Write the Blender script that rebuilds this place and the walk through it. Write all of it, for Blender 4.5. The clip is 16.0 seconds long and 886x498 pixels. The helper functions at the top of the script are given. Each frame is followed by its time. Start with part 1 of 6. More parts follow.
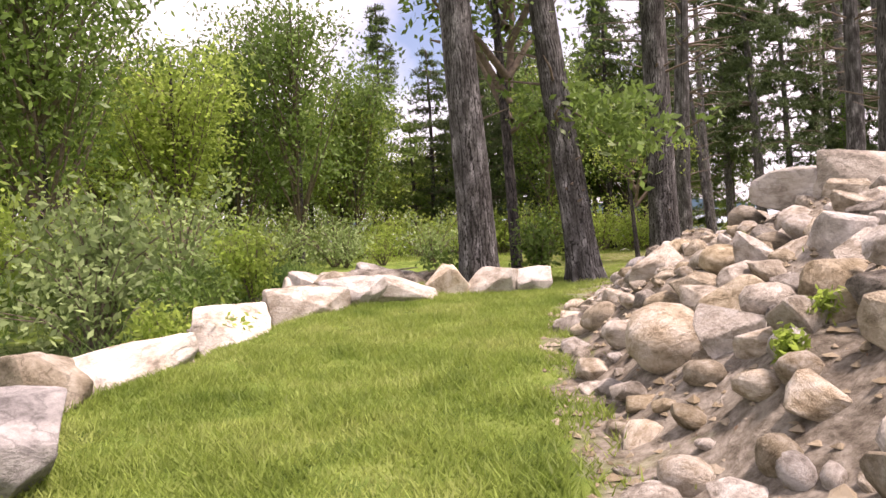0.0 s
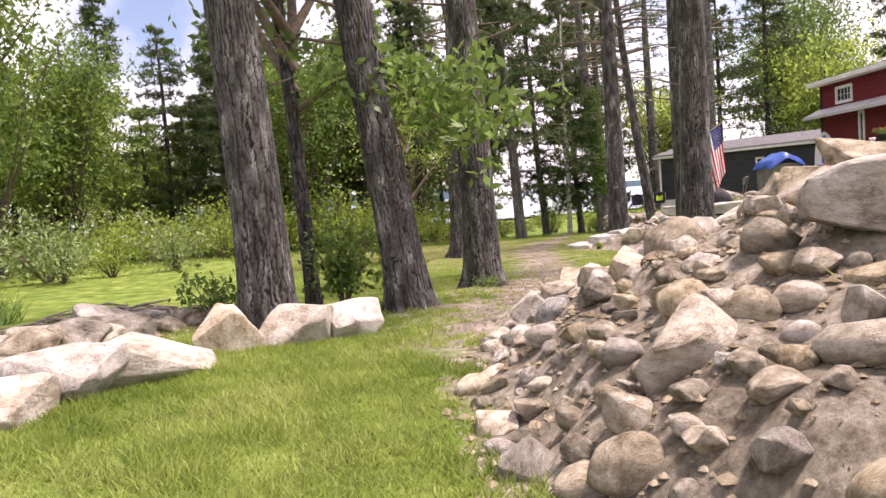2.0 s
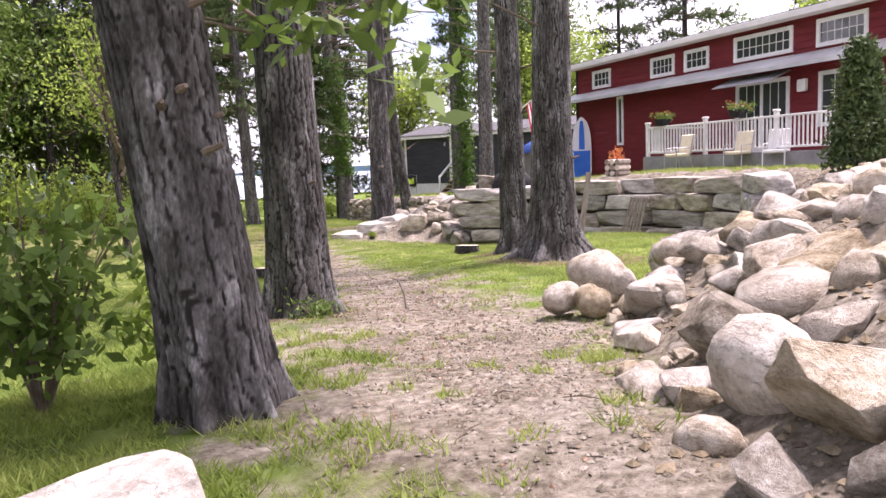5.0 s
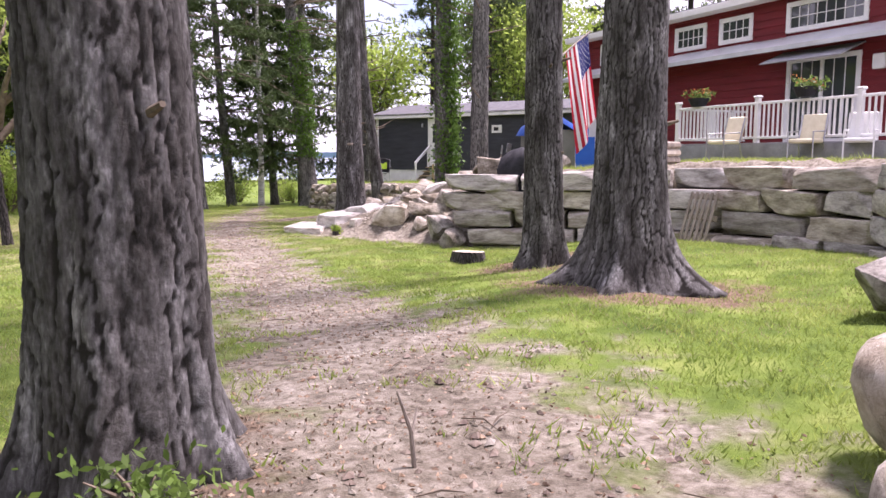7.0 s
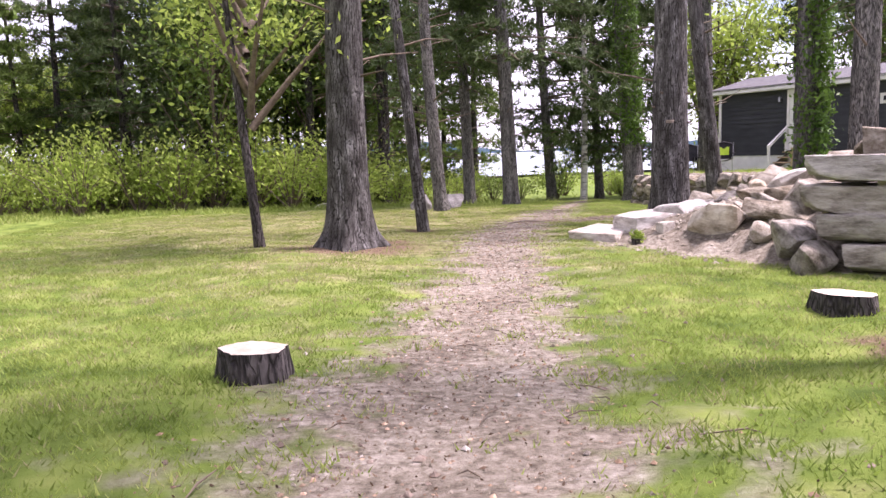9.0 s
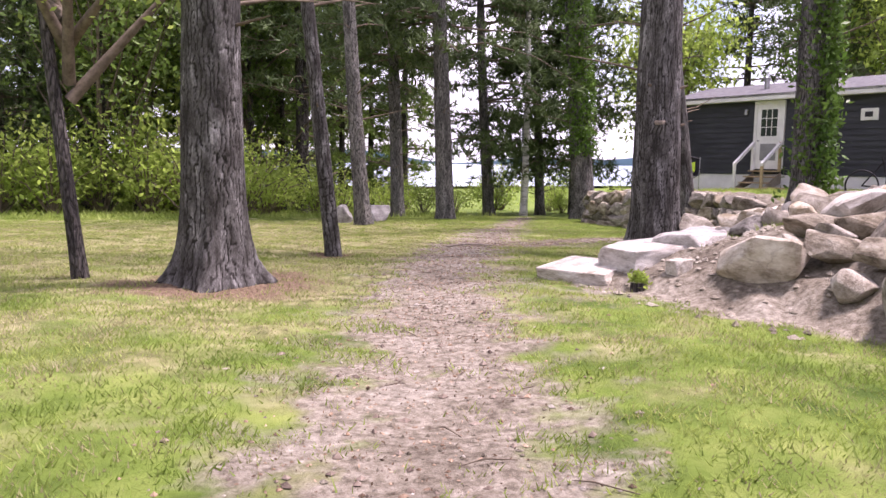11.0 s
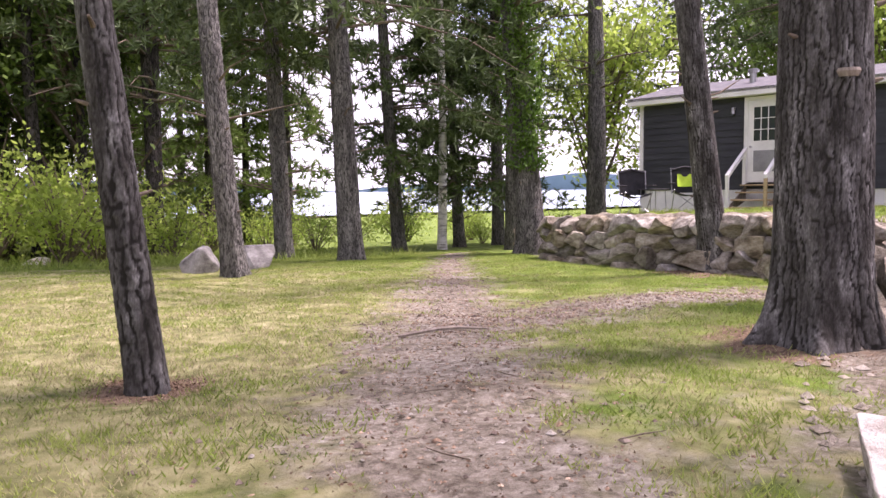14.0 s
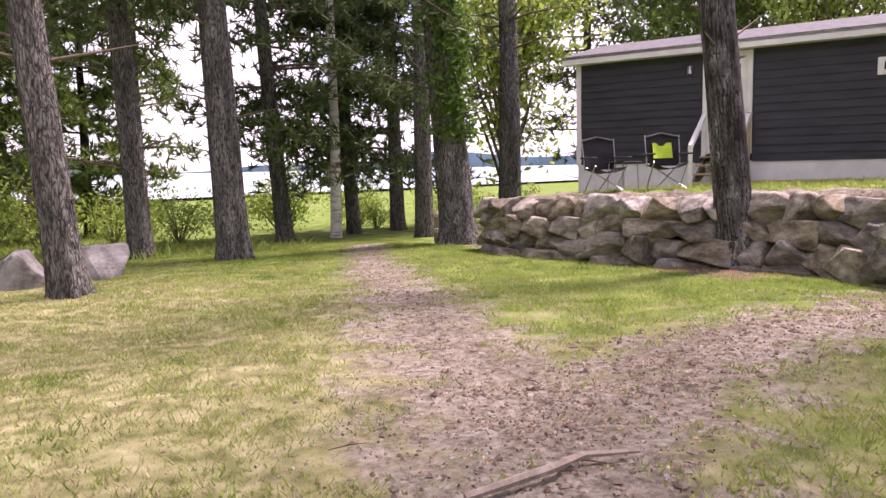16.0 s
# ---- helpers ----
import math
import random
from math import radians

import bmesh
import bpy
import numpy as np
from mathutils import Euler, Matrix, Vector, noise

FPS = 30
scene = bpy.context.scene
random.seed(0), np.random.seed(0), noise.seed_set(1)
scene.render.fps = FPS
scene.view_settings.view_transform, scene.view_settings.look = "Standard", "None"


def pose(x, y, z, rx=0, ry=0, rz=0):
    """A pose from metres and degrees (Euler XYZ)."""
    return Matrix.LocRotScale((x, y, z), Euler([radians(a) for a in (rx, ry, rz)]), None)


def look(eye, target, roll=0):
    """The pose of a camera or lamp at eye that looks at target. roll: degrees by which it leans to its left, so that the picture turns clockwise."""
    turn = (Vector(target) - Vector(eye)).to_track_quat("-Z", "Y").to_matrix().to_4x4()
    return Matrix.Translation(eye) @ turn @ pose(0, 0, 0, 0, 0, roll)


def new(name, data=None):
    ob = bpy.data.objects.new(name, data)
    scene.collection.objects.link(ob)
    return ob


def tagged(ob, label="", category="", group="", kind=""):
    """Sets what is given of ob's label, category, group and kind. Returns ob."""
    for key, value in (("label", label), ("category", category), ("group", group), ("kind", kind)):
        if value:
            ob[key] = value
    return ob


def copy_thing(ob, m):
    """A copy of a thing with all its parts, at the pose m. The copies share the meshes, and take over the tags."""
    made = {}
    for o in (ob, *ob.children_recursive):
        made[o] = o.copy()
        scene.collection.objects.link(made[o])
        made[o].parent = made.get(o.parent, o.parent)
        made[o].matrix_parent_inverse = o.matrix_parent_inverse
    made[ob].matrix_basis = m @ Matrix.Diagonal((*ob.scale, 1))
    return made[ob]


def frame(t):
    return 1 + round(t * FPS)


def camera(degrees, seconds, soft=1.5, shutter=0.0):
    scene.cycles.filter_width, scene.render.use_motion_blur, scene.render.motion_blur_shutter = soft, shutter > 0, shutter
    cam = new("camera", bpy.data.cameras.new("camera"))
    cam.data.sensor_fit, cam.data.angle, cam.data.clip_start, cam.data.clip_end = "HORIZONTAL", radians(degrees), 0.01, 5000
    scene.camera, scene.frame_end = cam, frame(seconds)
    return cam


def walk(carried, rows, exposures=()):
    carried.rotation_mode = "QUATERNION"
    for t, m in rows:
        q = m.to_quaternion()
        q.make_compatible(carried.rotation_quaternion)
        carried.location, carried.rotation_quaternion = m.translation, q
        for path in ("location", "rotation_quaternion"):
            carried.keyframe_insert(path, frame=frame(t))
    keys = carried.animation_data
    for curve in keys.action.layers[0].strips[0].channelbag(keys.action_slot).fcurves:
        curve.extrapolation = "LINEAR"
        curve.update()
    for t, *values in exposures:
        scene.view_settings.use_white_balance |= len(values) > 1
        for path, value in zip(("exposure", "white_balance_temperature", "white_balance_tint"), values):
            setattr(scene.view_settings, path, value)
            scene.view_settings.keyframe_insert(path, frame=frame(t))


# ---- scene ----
cam = camera(61.4, 16.0, soft=1.5)
PATH = [
    (0, (0.487, 0.452, 1.087), (0.458, 2.451, 1.011), -2.9),
    (0.5, (0.377, 1.27, 1.187), (0.526, 3.261, 1.082), -4.4),
    (1, (0.281, 2.076, 1.231), (0.6, 4.048, 1.143), -4.1),
    (1.5, (0.216, 2.908, 1.282), (0.659, 4.856, 1.203), -4.8),
    (2, (0.132, 3.893, 1.316), (0.767, 5.784, 1.18), -4.0),
    (2.5, (0.157, 4.76, 1.281), (1.055, 6.535, 1.077), -2.7),
    (3, (0.16, 5.556, 1.283), (1.208, 7.245, 1.055), -1.9),
    (3.5, (0.223, 6.382, 1.302), (1.291, 8.056, 1.062), -2.5),
    (4, (0.317, 7.235, 1.332), (1.439, 8.868, 1.064), -3.8),
    (4.2, (0.413, 7.602, 1.307), (1.595, 9.191, 1.026), -4.2),
    (6.3, (2.787, 11.717, 1.047), (4.159, 13.163, 0.877), -0.7),
    (6.5, (3.098, 12.098, 1.024), (4.474, 13.538, 0.838), -0.5),
    (7, (3.809, 12.96, 0.927), (5.173, 14.401, 0.68), 0.0),
    (7.5, (4.666, 13.66, 0.928), (6.002, 15.125, 0.665), -0.1),
    (8, (5.637, 14.323, 0.897), (6.917, 15.846, 0.689), 0.3),
    (8.5, (6.432, 15.077, 0.812), (7.324, 16.846, 0.537), 0.1),
    (9, (6.909, 16.093, 0.737), (7.497, 17.987, 0.482), -1.7),
    (9.5, (7.245, 17.352, 0.673), (7.897, 19.239, 0.549), -1.6),
    (9.7, (7.335, 17.781, 0.655), (8.049, 19.644, 0.518), -1.3),
    (11.8, (8.966, 21.53, 0.561), (9.747, 23.354, 0.303), 0.6),
    (12, (9.114, 22.02, 0.562), (9.891, 23.844, 0.299), 0.1),
    (12.5, (9.46, 23.122, 0.514), (10.251, 24.942, 0.267), 0.1),
    (13, (9.798, 24.311, 0.41), (10.625, 26.122, 0.217), -0.9),
    (13.5, (10.156, 25.441, 0.375), (11.118, 27.185, 0.193), -1.1),
    (14, (10.459, 26.599, 0.373), (11.512, 28.292, 0.215), -0.7),
    (14.5, (10.627, 27.469, 0.344), (11.697, 29.137, 0.076), 0.0),
    (15, (10.878, 28.466, 0.357), (11.957, 30.119, 0.037), -1.5),
    (15.5, (11.222, 29.553, 0.333), (12.419, 31.128, 0.037), -2.0),
    (16, (11.76, 30.59, 0.323), (13.1, 32.058, 0.103), -1.3),
]
walk(cam, [(t, look(eye, target, roll)) for t, eye, target, roll in PATH], [(0, 0.68, 7050, 36), (3.0, 0.83, 6850, 33), (6.6, 0.93, 6250, 40), (9.5, 0.95, 6300, 41), (12, 0.8, 6350, 42), (13.5, 0.98, 6400, 42), (15, 0.98, 6550, 43), (16, 0.86, 6650, 45)])

# ---- light ----
SUN_EL, SUN_AZ = 66.0, 100.0   # degrees above the horizon; compass angle from +y, clockwise
world = bpy.data.worlds.new("sky")
scene.world = world
world.use_nodes = True
wn, wl = world.node_tree.nodes, world.node_tree.links
wn.clear()
w_out, w_bg = wn.new("ShaderNodeOutputWorld"), wn.new("ShaderNodeBackground")
w_sky, w_mix, w_noise = wn.new("ShaderNodeTexSky"), wn.new("ShaderNodeMix"), wn.new("ShaderNodeTexNoise")
w_co, w_ramp = wn.new("ShaderNodeTexCoord"), wn.new("ShaderNodeValToRGB")
w_sky.sky_type, w_sky.sun_disc = "NISHITA", False
w_sky.sun_elevation, w_sky.sun_rotation = radians(SUN_EL), radians(SUN_AZ)
w_noise.inputs["Scale"].default_value, w_noise.inputs["Detail"].default_value = 2.6, 6
w_ramp.color_ramp.elements[0].position, w_ramp.color_ramp.elements[1].position = 0.36, 0.52
w_mix.data_type = "RGBA"
w_mix.inputs["B"].default_value = (8.2, 8.5, 8.9, 1)   # sunlit thin cloud
wl.new(w_co.outputs["Generated"], w_noise.inputs["Vector"])
wl.new(w_noise.outputs["Fac"], w_ramp.inputs["Fac"])
wl.new(w_ramp.outputs["Color"], w_mix.inputs["Factor"])
wl.new(w_sky.outputs["Color"], w_mix.inputs["A"])
wl.new(w_mix.outputs["Result"], w_bg.inputs["Color"])
w_bg.inputs["Strength"].default_value = 0.115
wl.new(w_bg.outputs["Background"], w_out.inputs["Surface"])
sun = new("sun", bpy.data.lights.new("sun", "SUN"))
sun.data.energy, sun.data.angle, sun.data.color = 5.0, radians(9.0), (1.0, 0.95, 0.86)
sun_dir = Vector((math.sin(radians(SUN_AZ)) * math.cos(radians(SUN_EL)), math.cos(radians(SUN_AZ)) * math.cos(radians(SUN_EL)), math.sin(radians(SUN_EL))))
sun.matrix_world = look(sun_dir * 60, (0, 0, 0))

# ---- materials ----


def material(name, stops, scale=6.0, rough=0.85, metal=0.0, bump=0.3, stretch=(1, 1, 1), fine=40.0, tint=0.0, through_light=0.0, island=0.0, coords="Object", spec=0.3):
    """A surface with two sizes of variation: stops are colours along a noise; tint varies object by object; island leaf by leaf."""
    m = bpy.data.materials.new(name)
    m.use_nodes = True
    n, l = m.node_tree.nodes, m.node_tree.links
    n.clear()
    out, bsdf = n.new("ShaderNodeOutputMaterial"), n.new("ShaderNodeBsdfPrincipled")
    co, mp = n.new("ShaderNodeTexCoord"), n.new("ShaderNodeMapping")
    mp.inputs["Scale"].default_value = stretch
    l.new(co.outputs[coords], mp.inputs["Vector"])
    a, b = n.new("ShaderNodeTexNoise"), n.new("ShaderNodeTexNoise")
    a.inputs["Scale"].default_value, a.inputs["Detail"].default_value = scale, 4
    b.inputs["Scale"].default_value, b.inputs["Detail"].default_value = fine, 3
    for t in (a, b):
        l.new(mp.outputs["Vector"], t.inputs["Vector"])
    mixed = n.new("ShaderNodeMath")
    mixed.operation = "MULTIPLY_ADD"
    l.new(b.outputs["Fac"], mixed.inputs[0])
    mixed.inputs[1].default_value = 0.45
    l.new(a.outputs["Fac"], mixed.inputs[2])
    ramp = n.new("ShaderNodeValToRGB")
    el = ramp.color_ramp.elements
    while len(el) < len(stops):
        el.new(0.5)
    for i, c in enumerate(stops):
        el[i].position = 0.5 + 0.45 * i / max(1, len(stops) - 1)
        el[i].color = (*c, 1)
    l.new(mixed.outputs[0], ramp.inputs["Fac"])
    colour = ramp.outputs["Color"]
    if tint or island:
        hsv, mr = n.new("ShaderNodeHueSaturation"), n.new("ShaderNodeMapRange")
        amount = tint or island
        mr.inputs["To Min"].default_value, mr.inputs["To Max"].default_value = 1 - amount, 1 + amount
        if tint:
            l.new(n.new("ShaderNodeObjectInfo").outputs["Random"], mr.inputs["Value"])
        else:
            l.new(n.new("ShaderNodeNewGeometry").outputs["Random Per Island"], mr.inputs["Value"])
        l.new(mr.outputs["Result"], hsv.inputs["Value"])
        l.new(colour, hsv.inputs["Color"])
        colour = hsv.outputs["Color"]
    l.new(colour, bsdf.inputs["Base Color"])
    bsdf.inputs["Roughness"].default_value, bsdf.inputs["Metallic"].default_value = rough, metal
    bsdf.inputs["Specular IOR Level"].default_value = spec
    if bump:
        bp = n.new("ShaderNodeBump")
        bp.inputs["Strength"].default_value, bp.inputs["Distance"].default_value = bump, 0.02
        l.new(mixed.outputs[0], bp.inputs["Height"])
        l.new(bp.outputs["Normal"], bsdf.inputs["Normal"])
    surface = bsdf.outputs["BSDF"]
    if through_light:
        tr, mx = n.new("ShaderNodeBsdfTranslucent"), n.new("ShaderNodeMixShader")
        l.new(colour, tr.inputs["Color"])
        mx.inputs["Fac"].default_value = through_light
        l.new(surface, mx.inputs[1])
        l.new(tr.outputs["BSDF"], mx.inputs[2])
        surface = mx.outputs["Shader"]
    l.new(surface, out.inputs["Surface"])
    return m


def bark_material(name, dark, light, scale=9.0):
    """Vertical plates split by dark furrows."""
    m = material(name, [dark, light, [c * 1.55 for c in light]], scale=5, stretch=(1, 1, 0.25), fine=60, bump=0, rough=0.95)
    n, l = m.node_tree.nodes, m.node_tree.links
    co, mp, vo = n.new("ShaderNodeTexCoord"), n.new("ShaderNodeMapping"), n.new("ShaderNodeTexVoronoi")
    nz, add = n.new("ShaderNodeTexNoise"), n.new("ShaderNodeVectorMath")
    mp.inputs["Scale"].default_value = (1, 1, 0.24)
    nz.inputs["Scale"].default_value = 14
    add.operation = "MULTIPLY_ADD"
    add.inputs[1].default_value = (0.13, 0.13, 0.13)
    vo.feature, vo.inputs["Scale"].default_value = "DISTANCE_TO_EDGE", scale
    l.new(co.outputs["Object"], mp.inputs["Vector"])
    l.new(mp.outputs["Vector"], nz.inputs["Vector"])
    l.new(nz.outputs["Color"], add.inputs[0])
    l.new(mp.outputs["Vector"], add.inputs[2])
    l.new(add.outputs["Vector"], vo.inputs["Vector"])
    rp = n.new("ShaderNodeMapRange")
    rp.inputs["From Max"].default_value = 0.3
    l.new(vo.outputs["Distance"], rp.inputs["Value"])
    bsdf = next(x for x in n if x.type == "BSDF_PRINCIPLED")
    ramp = next(x for x in n if x.type == "VALTORGB")
    mx = n.new("ShaderNodeMix")
    mx.data_type = "RGBA"
    mx.inputs["A"].default_value = (*[c * 0.5 for c in dark], 1)
    rough_n, broken = n.new("ShaderNodeTexNoise"), n.new("ShaderNodeMath")
    rough_n.inputs["Scale"].default_value, rough_n.inputs["Detail"].default_value = 26, 9
    l.new(mp.outputs["Vector"], rough_n.inputs["Vector"])
    broken.operation, broken.use_clamp = "MULTIPLY_ADD", True
    l.new(rough_n.outputs["Fac"], broken.inputs[0])
    broken.inputs[1].default_value = 2.5
    shifted = n.new("ShaderNodeMath")
    shifted.operation = "SUBTRACT"
    shifted.inputs[1].default_value = 1.08
    l.new(rp.outputs["Result"], shifted.inputs[0])
    l.new(shifted.outputs[0], broken.inputs[2])
    l.new(broken.outputs[0], mx.inputs["Factor"])
    l.new(ramp.outputs["Color"], mx.inputs["B"])
    l.new(mx.outputs["Result"], bsdf.inputs["Base Color"])
    bp = n.new("ShaderNodeBump")
    bp.inputs["Strength"].default_value, bp.inputs["Distance"].default_value = 0.9, 0.03
    l.new(broken.outputs[0], bp.inputs["Height"])
    l.new(bp.outputs["Normal"], bsdf.inputs["Normal"])
    return m


def plated_bark(name, furrow, stops):
    """Bark whose plates stand out of the mesh: the stored plate mask parts paler plate tops from the darker furrows."""
    m = material(name, stops, scale=7, stretch=(1, 1, 0.35), fine=70, bump=0, rough=0.95, spec=0.15)
    n, l = m.node_tree.nodes, m.node_tree.links
    bsdf = next(x for x in n if x.type == "BSDF_PRINCIPLED")
    ramp = next(x for x in n if x.type == "VALTORGB")
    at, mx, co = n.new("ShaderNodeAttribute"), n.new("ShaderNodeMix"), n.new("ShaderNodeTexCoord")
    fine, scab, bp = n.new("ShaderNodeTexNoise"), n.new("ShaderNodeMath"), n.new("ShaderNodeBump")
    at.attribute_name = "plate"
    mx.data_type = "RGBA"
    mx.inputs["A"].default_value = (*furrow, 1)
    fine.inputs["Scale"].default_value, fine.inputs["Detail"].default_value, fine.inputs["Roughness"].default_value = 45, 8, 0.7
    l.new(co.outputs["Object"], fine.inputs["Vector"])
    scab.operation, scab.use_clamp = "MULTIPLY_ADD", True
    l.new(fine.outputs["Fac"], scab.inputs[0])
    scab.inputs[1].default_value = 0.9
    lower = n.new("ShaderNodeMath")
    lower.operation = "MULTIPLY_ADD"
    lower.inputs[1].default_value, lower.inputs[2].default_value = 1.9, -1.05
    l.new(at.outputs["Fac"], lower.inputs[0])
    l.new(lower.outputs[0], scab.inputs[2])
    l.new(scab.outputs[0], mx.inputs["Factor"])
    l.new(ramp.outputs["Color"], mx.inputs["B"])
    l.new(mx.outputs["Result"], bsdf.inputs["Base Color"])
    bp.inputs["Strength"].default_value, bp.inputs["Distance"].default_value = 0.8, 0.012
    l.new(fine.outputs["Fac"], bp.inputs["Height"])
    l.new(bp.outputs["Normal"], bsdf.inputs["Normal"])
    return m


def stone_material(name, stops, tint=0.25, scale=1.5, bump=0.9):
    """Weathered stone: broad stains, mineral grain and dark veins, shifted from stone to stone."""
    m = bpy.data.materials.new(name)
    m.use_nodes = True
    n, l = m.node_tree.nodes, m.node_tree.links
    bsdf = n["Principled BSDF"]
    bsdf.inputs["Roughness"].default_value, bsdf.inputs["Specular IOR Level"].default_value = 0.9, 0.2
    co, info, shift = n.new("ShaderNodeTexCoord"), n.new("ShaderNodeObjectInfo"), n.new("ShaderNodeVectorMath")
    comb, far = n.new("ShaderNodeCombineXYZ"), n.new("ShaderNodeMath")
    far.operation, far.inputs[1].default_value = "MULTIPLY", 53.0
    l.new(info.outputs["Random"], far.inputs[0])
    for key in ("X", "Y", "Z"):
        l.new(far.outputs[0], comb.inputs[key])
    l.new(co.outputs["Object"], shift.inputs[0])
    l.new(comb.outputs["Vector"], shift.inputs[1])

    def tex(size, detail, rough, twist=0.0):
        t = n.new("ShaderNodeTexNoise")
        t.inputs["Scale"].default_value, t.inputs["Detail"].default_value = size, detail
        t.inputs["Roughness"].default_value, t.inputs["Distortion"].default_value = rough, twist
        l.new(shift.outputs["Vector"], t.inputs["Vector"])
        return t.outputs["Fac"]

    def calc(op, a, b, clamp=False):
        k = n.new("ShaderNodeMath")
        k.operation, k.use_clamp = op, clamp
        for i, v in enumerate((a, b)):
            if isinstance(v, float):
                k.inputs[i].default_value = v
            else:
                l.new(v, k.inputs[i])
        return k.outputs[0]

    broad, grain, vein = tex(scale, 9, 0.6), tex(9.0, 10, 0.72), tex(scale * 1.1, 8, 0.62)
    mixed = calc("ADD", calc("MULTIPLY", broad, 0.72), calc("MULTIPLY", grain, 0.28))
    ramp = n.new("ShaderNodeValToRGB")
    el = ramp.color_ramp.elements
    while len(el) < len(stops):
        el.new(0.5)
    for i, c in enumerate(stops):
        el[i].position, el[i].color = 0.36 + 0.27 * i / (len(stops) - 1), (*c, 1)
    l.new(mixed, ramp.inputs["Fac"])
    line = calc("MULTIPLY", calc("ABSOLUTE", calc("SUBTRACT", vein, 0.5), 0.0), 42.0, True)
    mx = n.new("ShaderNodeMix")
    mx.data_type = "RGBA"
    l.new(calc("ADD", calc("MULTIPLY", line, 0.4), 0.6), mx.inputs["Factor"])
    mx.inputs["A"].default_value = (*[c * 0.8 for c in stops[0]], 1)
    l.new(ramp.outputs["Color"], mx.inputs["B"])
    hsv = n.new("ShaderNodeHueSaturation")
    l.new(calc("ADD", calc("MULTIPLY", info.outputs["Random"], 2 * tint), 1.0 - tint), hsv.inputs["Value"])
    wild = calc("FRACT", calc("MULTIPLY", info.outputs["Random"], 17.3), 0.0)
    l.new(calc("ADD", calc("MULTIPLY", wild, 0.7), 0.6), hsv.inputs["Saturation"])
    l.new(mx.outputs["Result"], hsv.inputs["Color"])
    l.new(hsv.outputs["Color"], bsdf.inputs["Base Color"])
    bp = n.new("ShaderNodeBump")
    bp.inputs["Strength"].default_value, bp.inputs["Distance"].default_value = bump, 0.03
    l.new(calc("ADD", grain, calc("MULTIPLY", line, 0.15)), bp.inputs["Height"])
    l.new(bp.outputs["Normal"], bsdf.inputs["Normal"])
    return m


def ground_material():
    """Grass soil, dry turf, bare dirt and needle litter, laid out by two masks stored on the sheet."""
    m = bpy.data.materials.new("ground")
    m.use_nodes = True
    n, l = m.node_tree.nodes, m.node_tree.links
    bsdf = n["Principled BSDF"]
    bsdf.inputs["Roughness"].default_value, bsdf.inputs["Specular IOR Level"].default_value = 0.95, 0.1
    co = n.new("ShaderNodeTexCoord")

    def ramp(scale, cols, detail=5, pos=(0.3, 0.72)):
        t, r = n.new("ShaderNodeTexNoise"), n.new("ShaderNodeValToRGB")
        t.inputs["Scale"].default_value, t.inputs["Detail"].default_value = scale, detail
        l.new(co.outputs["Object"], t.inputs["Vector"])
        el = r.color_ramp.elements
        while len(el) < len(cols):
            el.new(0.5)
        for i, c in enumerate(cols):
            el[i].position, el[i].color = pos[0] + (pos[1] - pos[0]) * i / (len(cols) - 1), (*c, 1)
        l.new(t.outputs["Fac"], r.inputs["Fac"])
        return t, r.outputs["Color"]

    def mix(fac, a, b):
        x = n.new("ShaderNodeMix")
        x.data_type = "RGBA"
        l.new(fac, x.inputs["Factor"])
        l.new(a, x.inputs["A"])
        l.new(b, x.inputs["B"])
        return x.outputs["Result"]

    def mask(name, breakup, scale):
        at, t, ad, mr = n.new("ShaderNodeAttribute"), n.new("ShaderNodeTexNoise"), n.new("ShaderNodeMath"), n.new("ShaderNodeMapRange")
        at.attribute_name = name
        t.inputs["Scale"].default_value, t.inputs["Detail"].default_value = scale, 5
        l.new(co.outputs["Object"], t.inputs["Vector"])
        ad.operation = "MULTIPLY_ADD"
        l.new(t.outputs["Fac"], ad.inputs[0])
        ad.inputs[1].default_value = breakup
        l.new(at.outputs["Fac"], ad.inputs[2])
        mr.inputs["From Min"].default_value, mr.inputs["From Max"].default_value = 0.5 + breakup * 0.38, 0.5 + breakup * 0.62
        l.new(ad.outputs[0], mr.inputs["Value"])
        return mr.outputs["Result"]

    _, green = ramp(2.2, [(0.058, 0.098, 0.018), (0.125, 0.185, 0.034), (0.225, 0.275, 0.074)])
    _, dry = ramp(6, [(0.085, 0.1, 0.033), (0.222, 0.22, 0.1), (0.345, 0.33, 0.185)])
    t1, dirt = ramp(13, [(0.07, 0.06, 0.045), (0.195, 0.174, 0.137), (0.335, 0.31, 0.257), (0.5, 0.475, 0.42)], 14)
    t1.inputs["Roughness"].default_value = 0.72
    _, broad = ramp(1.3, [(0.55, 0.52, 0.49), (0.85, 0.83, 0.8), (1.0, 1.0, 1.0)], 7)
    worn = n.new("ShaderNodeMix")
    worn.data_type, worn.blend_type = "RGBA", "MULTIPLY"
    worn.inputs["Factor"].default_value = 1.0
    l.new(dirt, worn.inputs["A"])
    l.new(broad, worn.inputs["B"])
    dirt = worn.outputs["Result"]
    _, litter = ramp(24, [(0.08, 0.055, 0.038), (0.17, 0.12, 0.08), (0.28, 0.21, 0.145)], 6)
    c = mix(mask("dry", 0.9, 1.7), green, dry)
    c = mix(mask("litter", 0.7, 3.0), c, litter)
    c = mix(mask("dirt", 1.5, 2.6), c, dirt)
    l.new(c, bsdf.inputs["Base Color"])
    t2, bp = n.new("ShaderNodeTexNoise"), n.new("ShaderNodeBump")
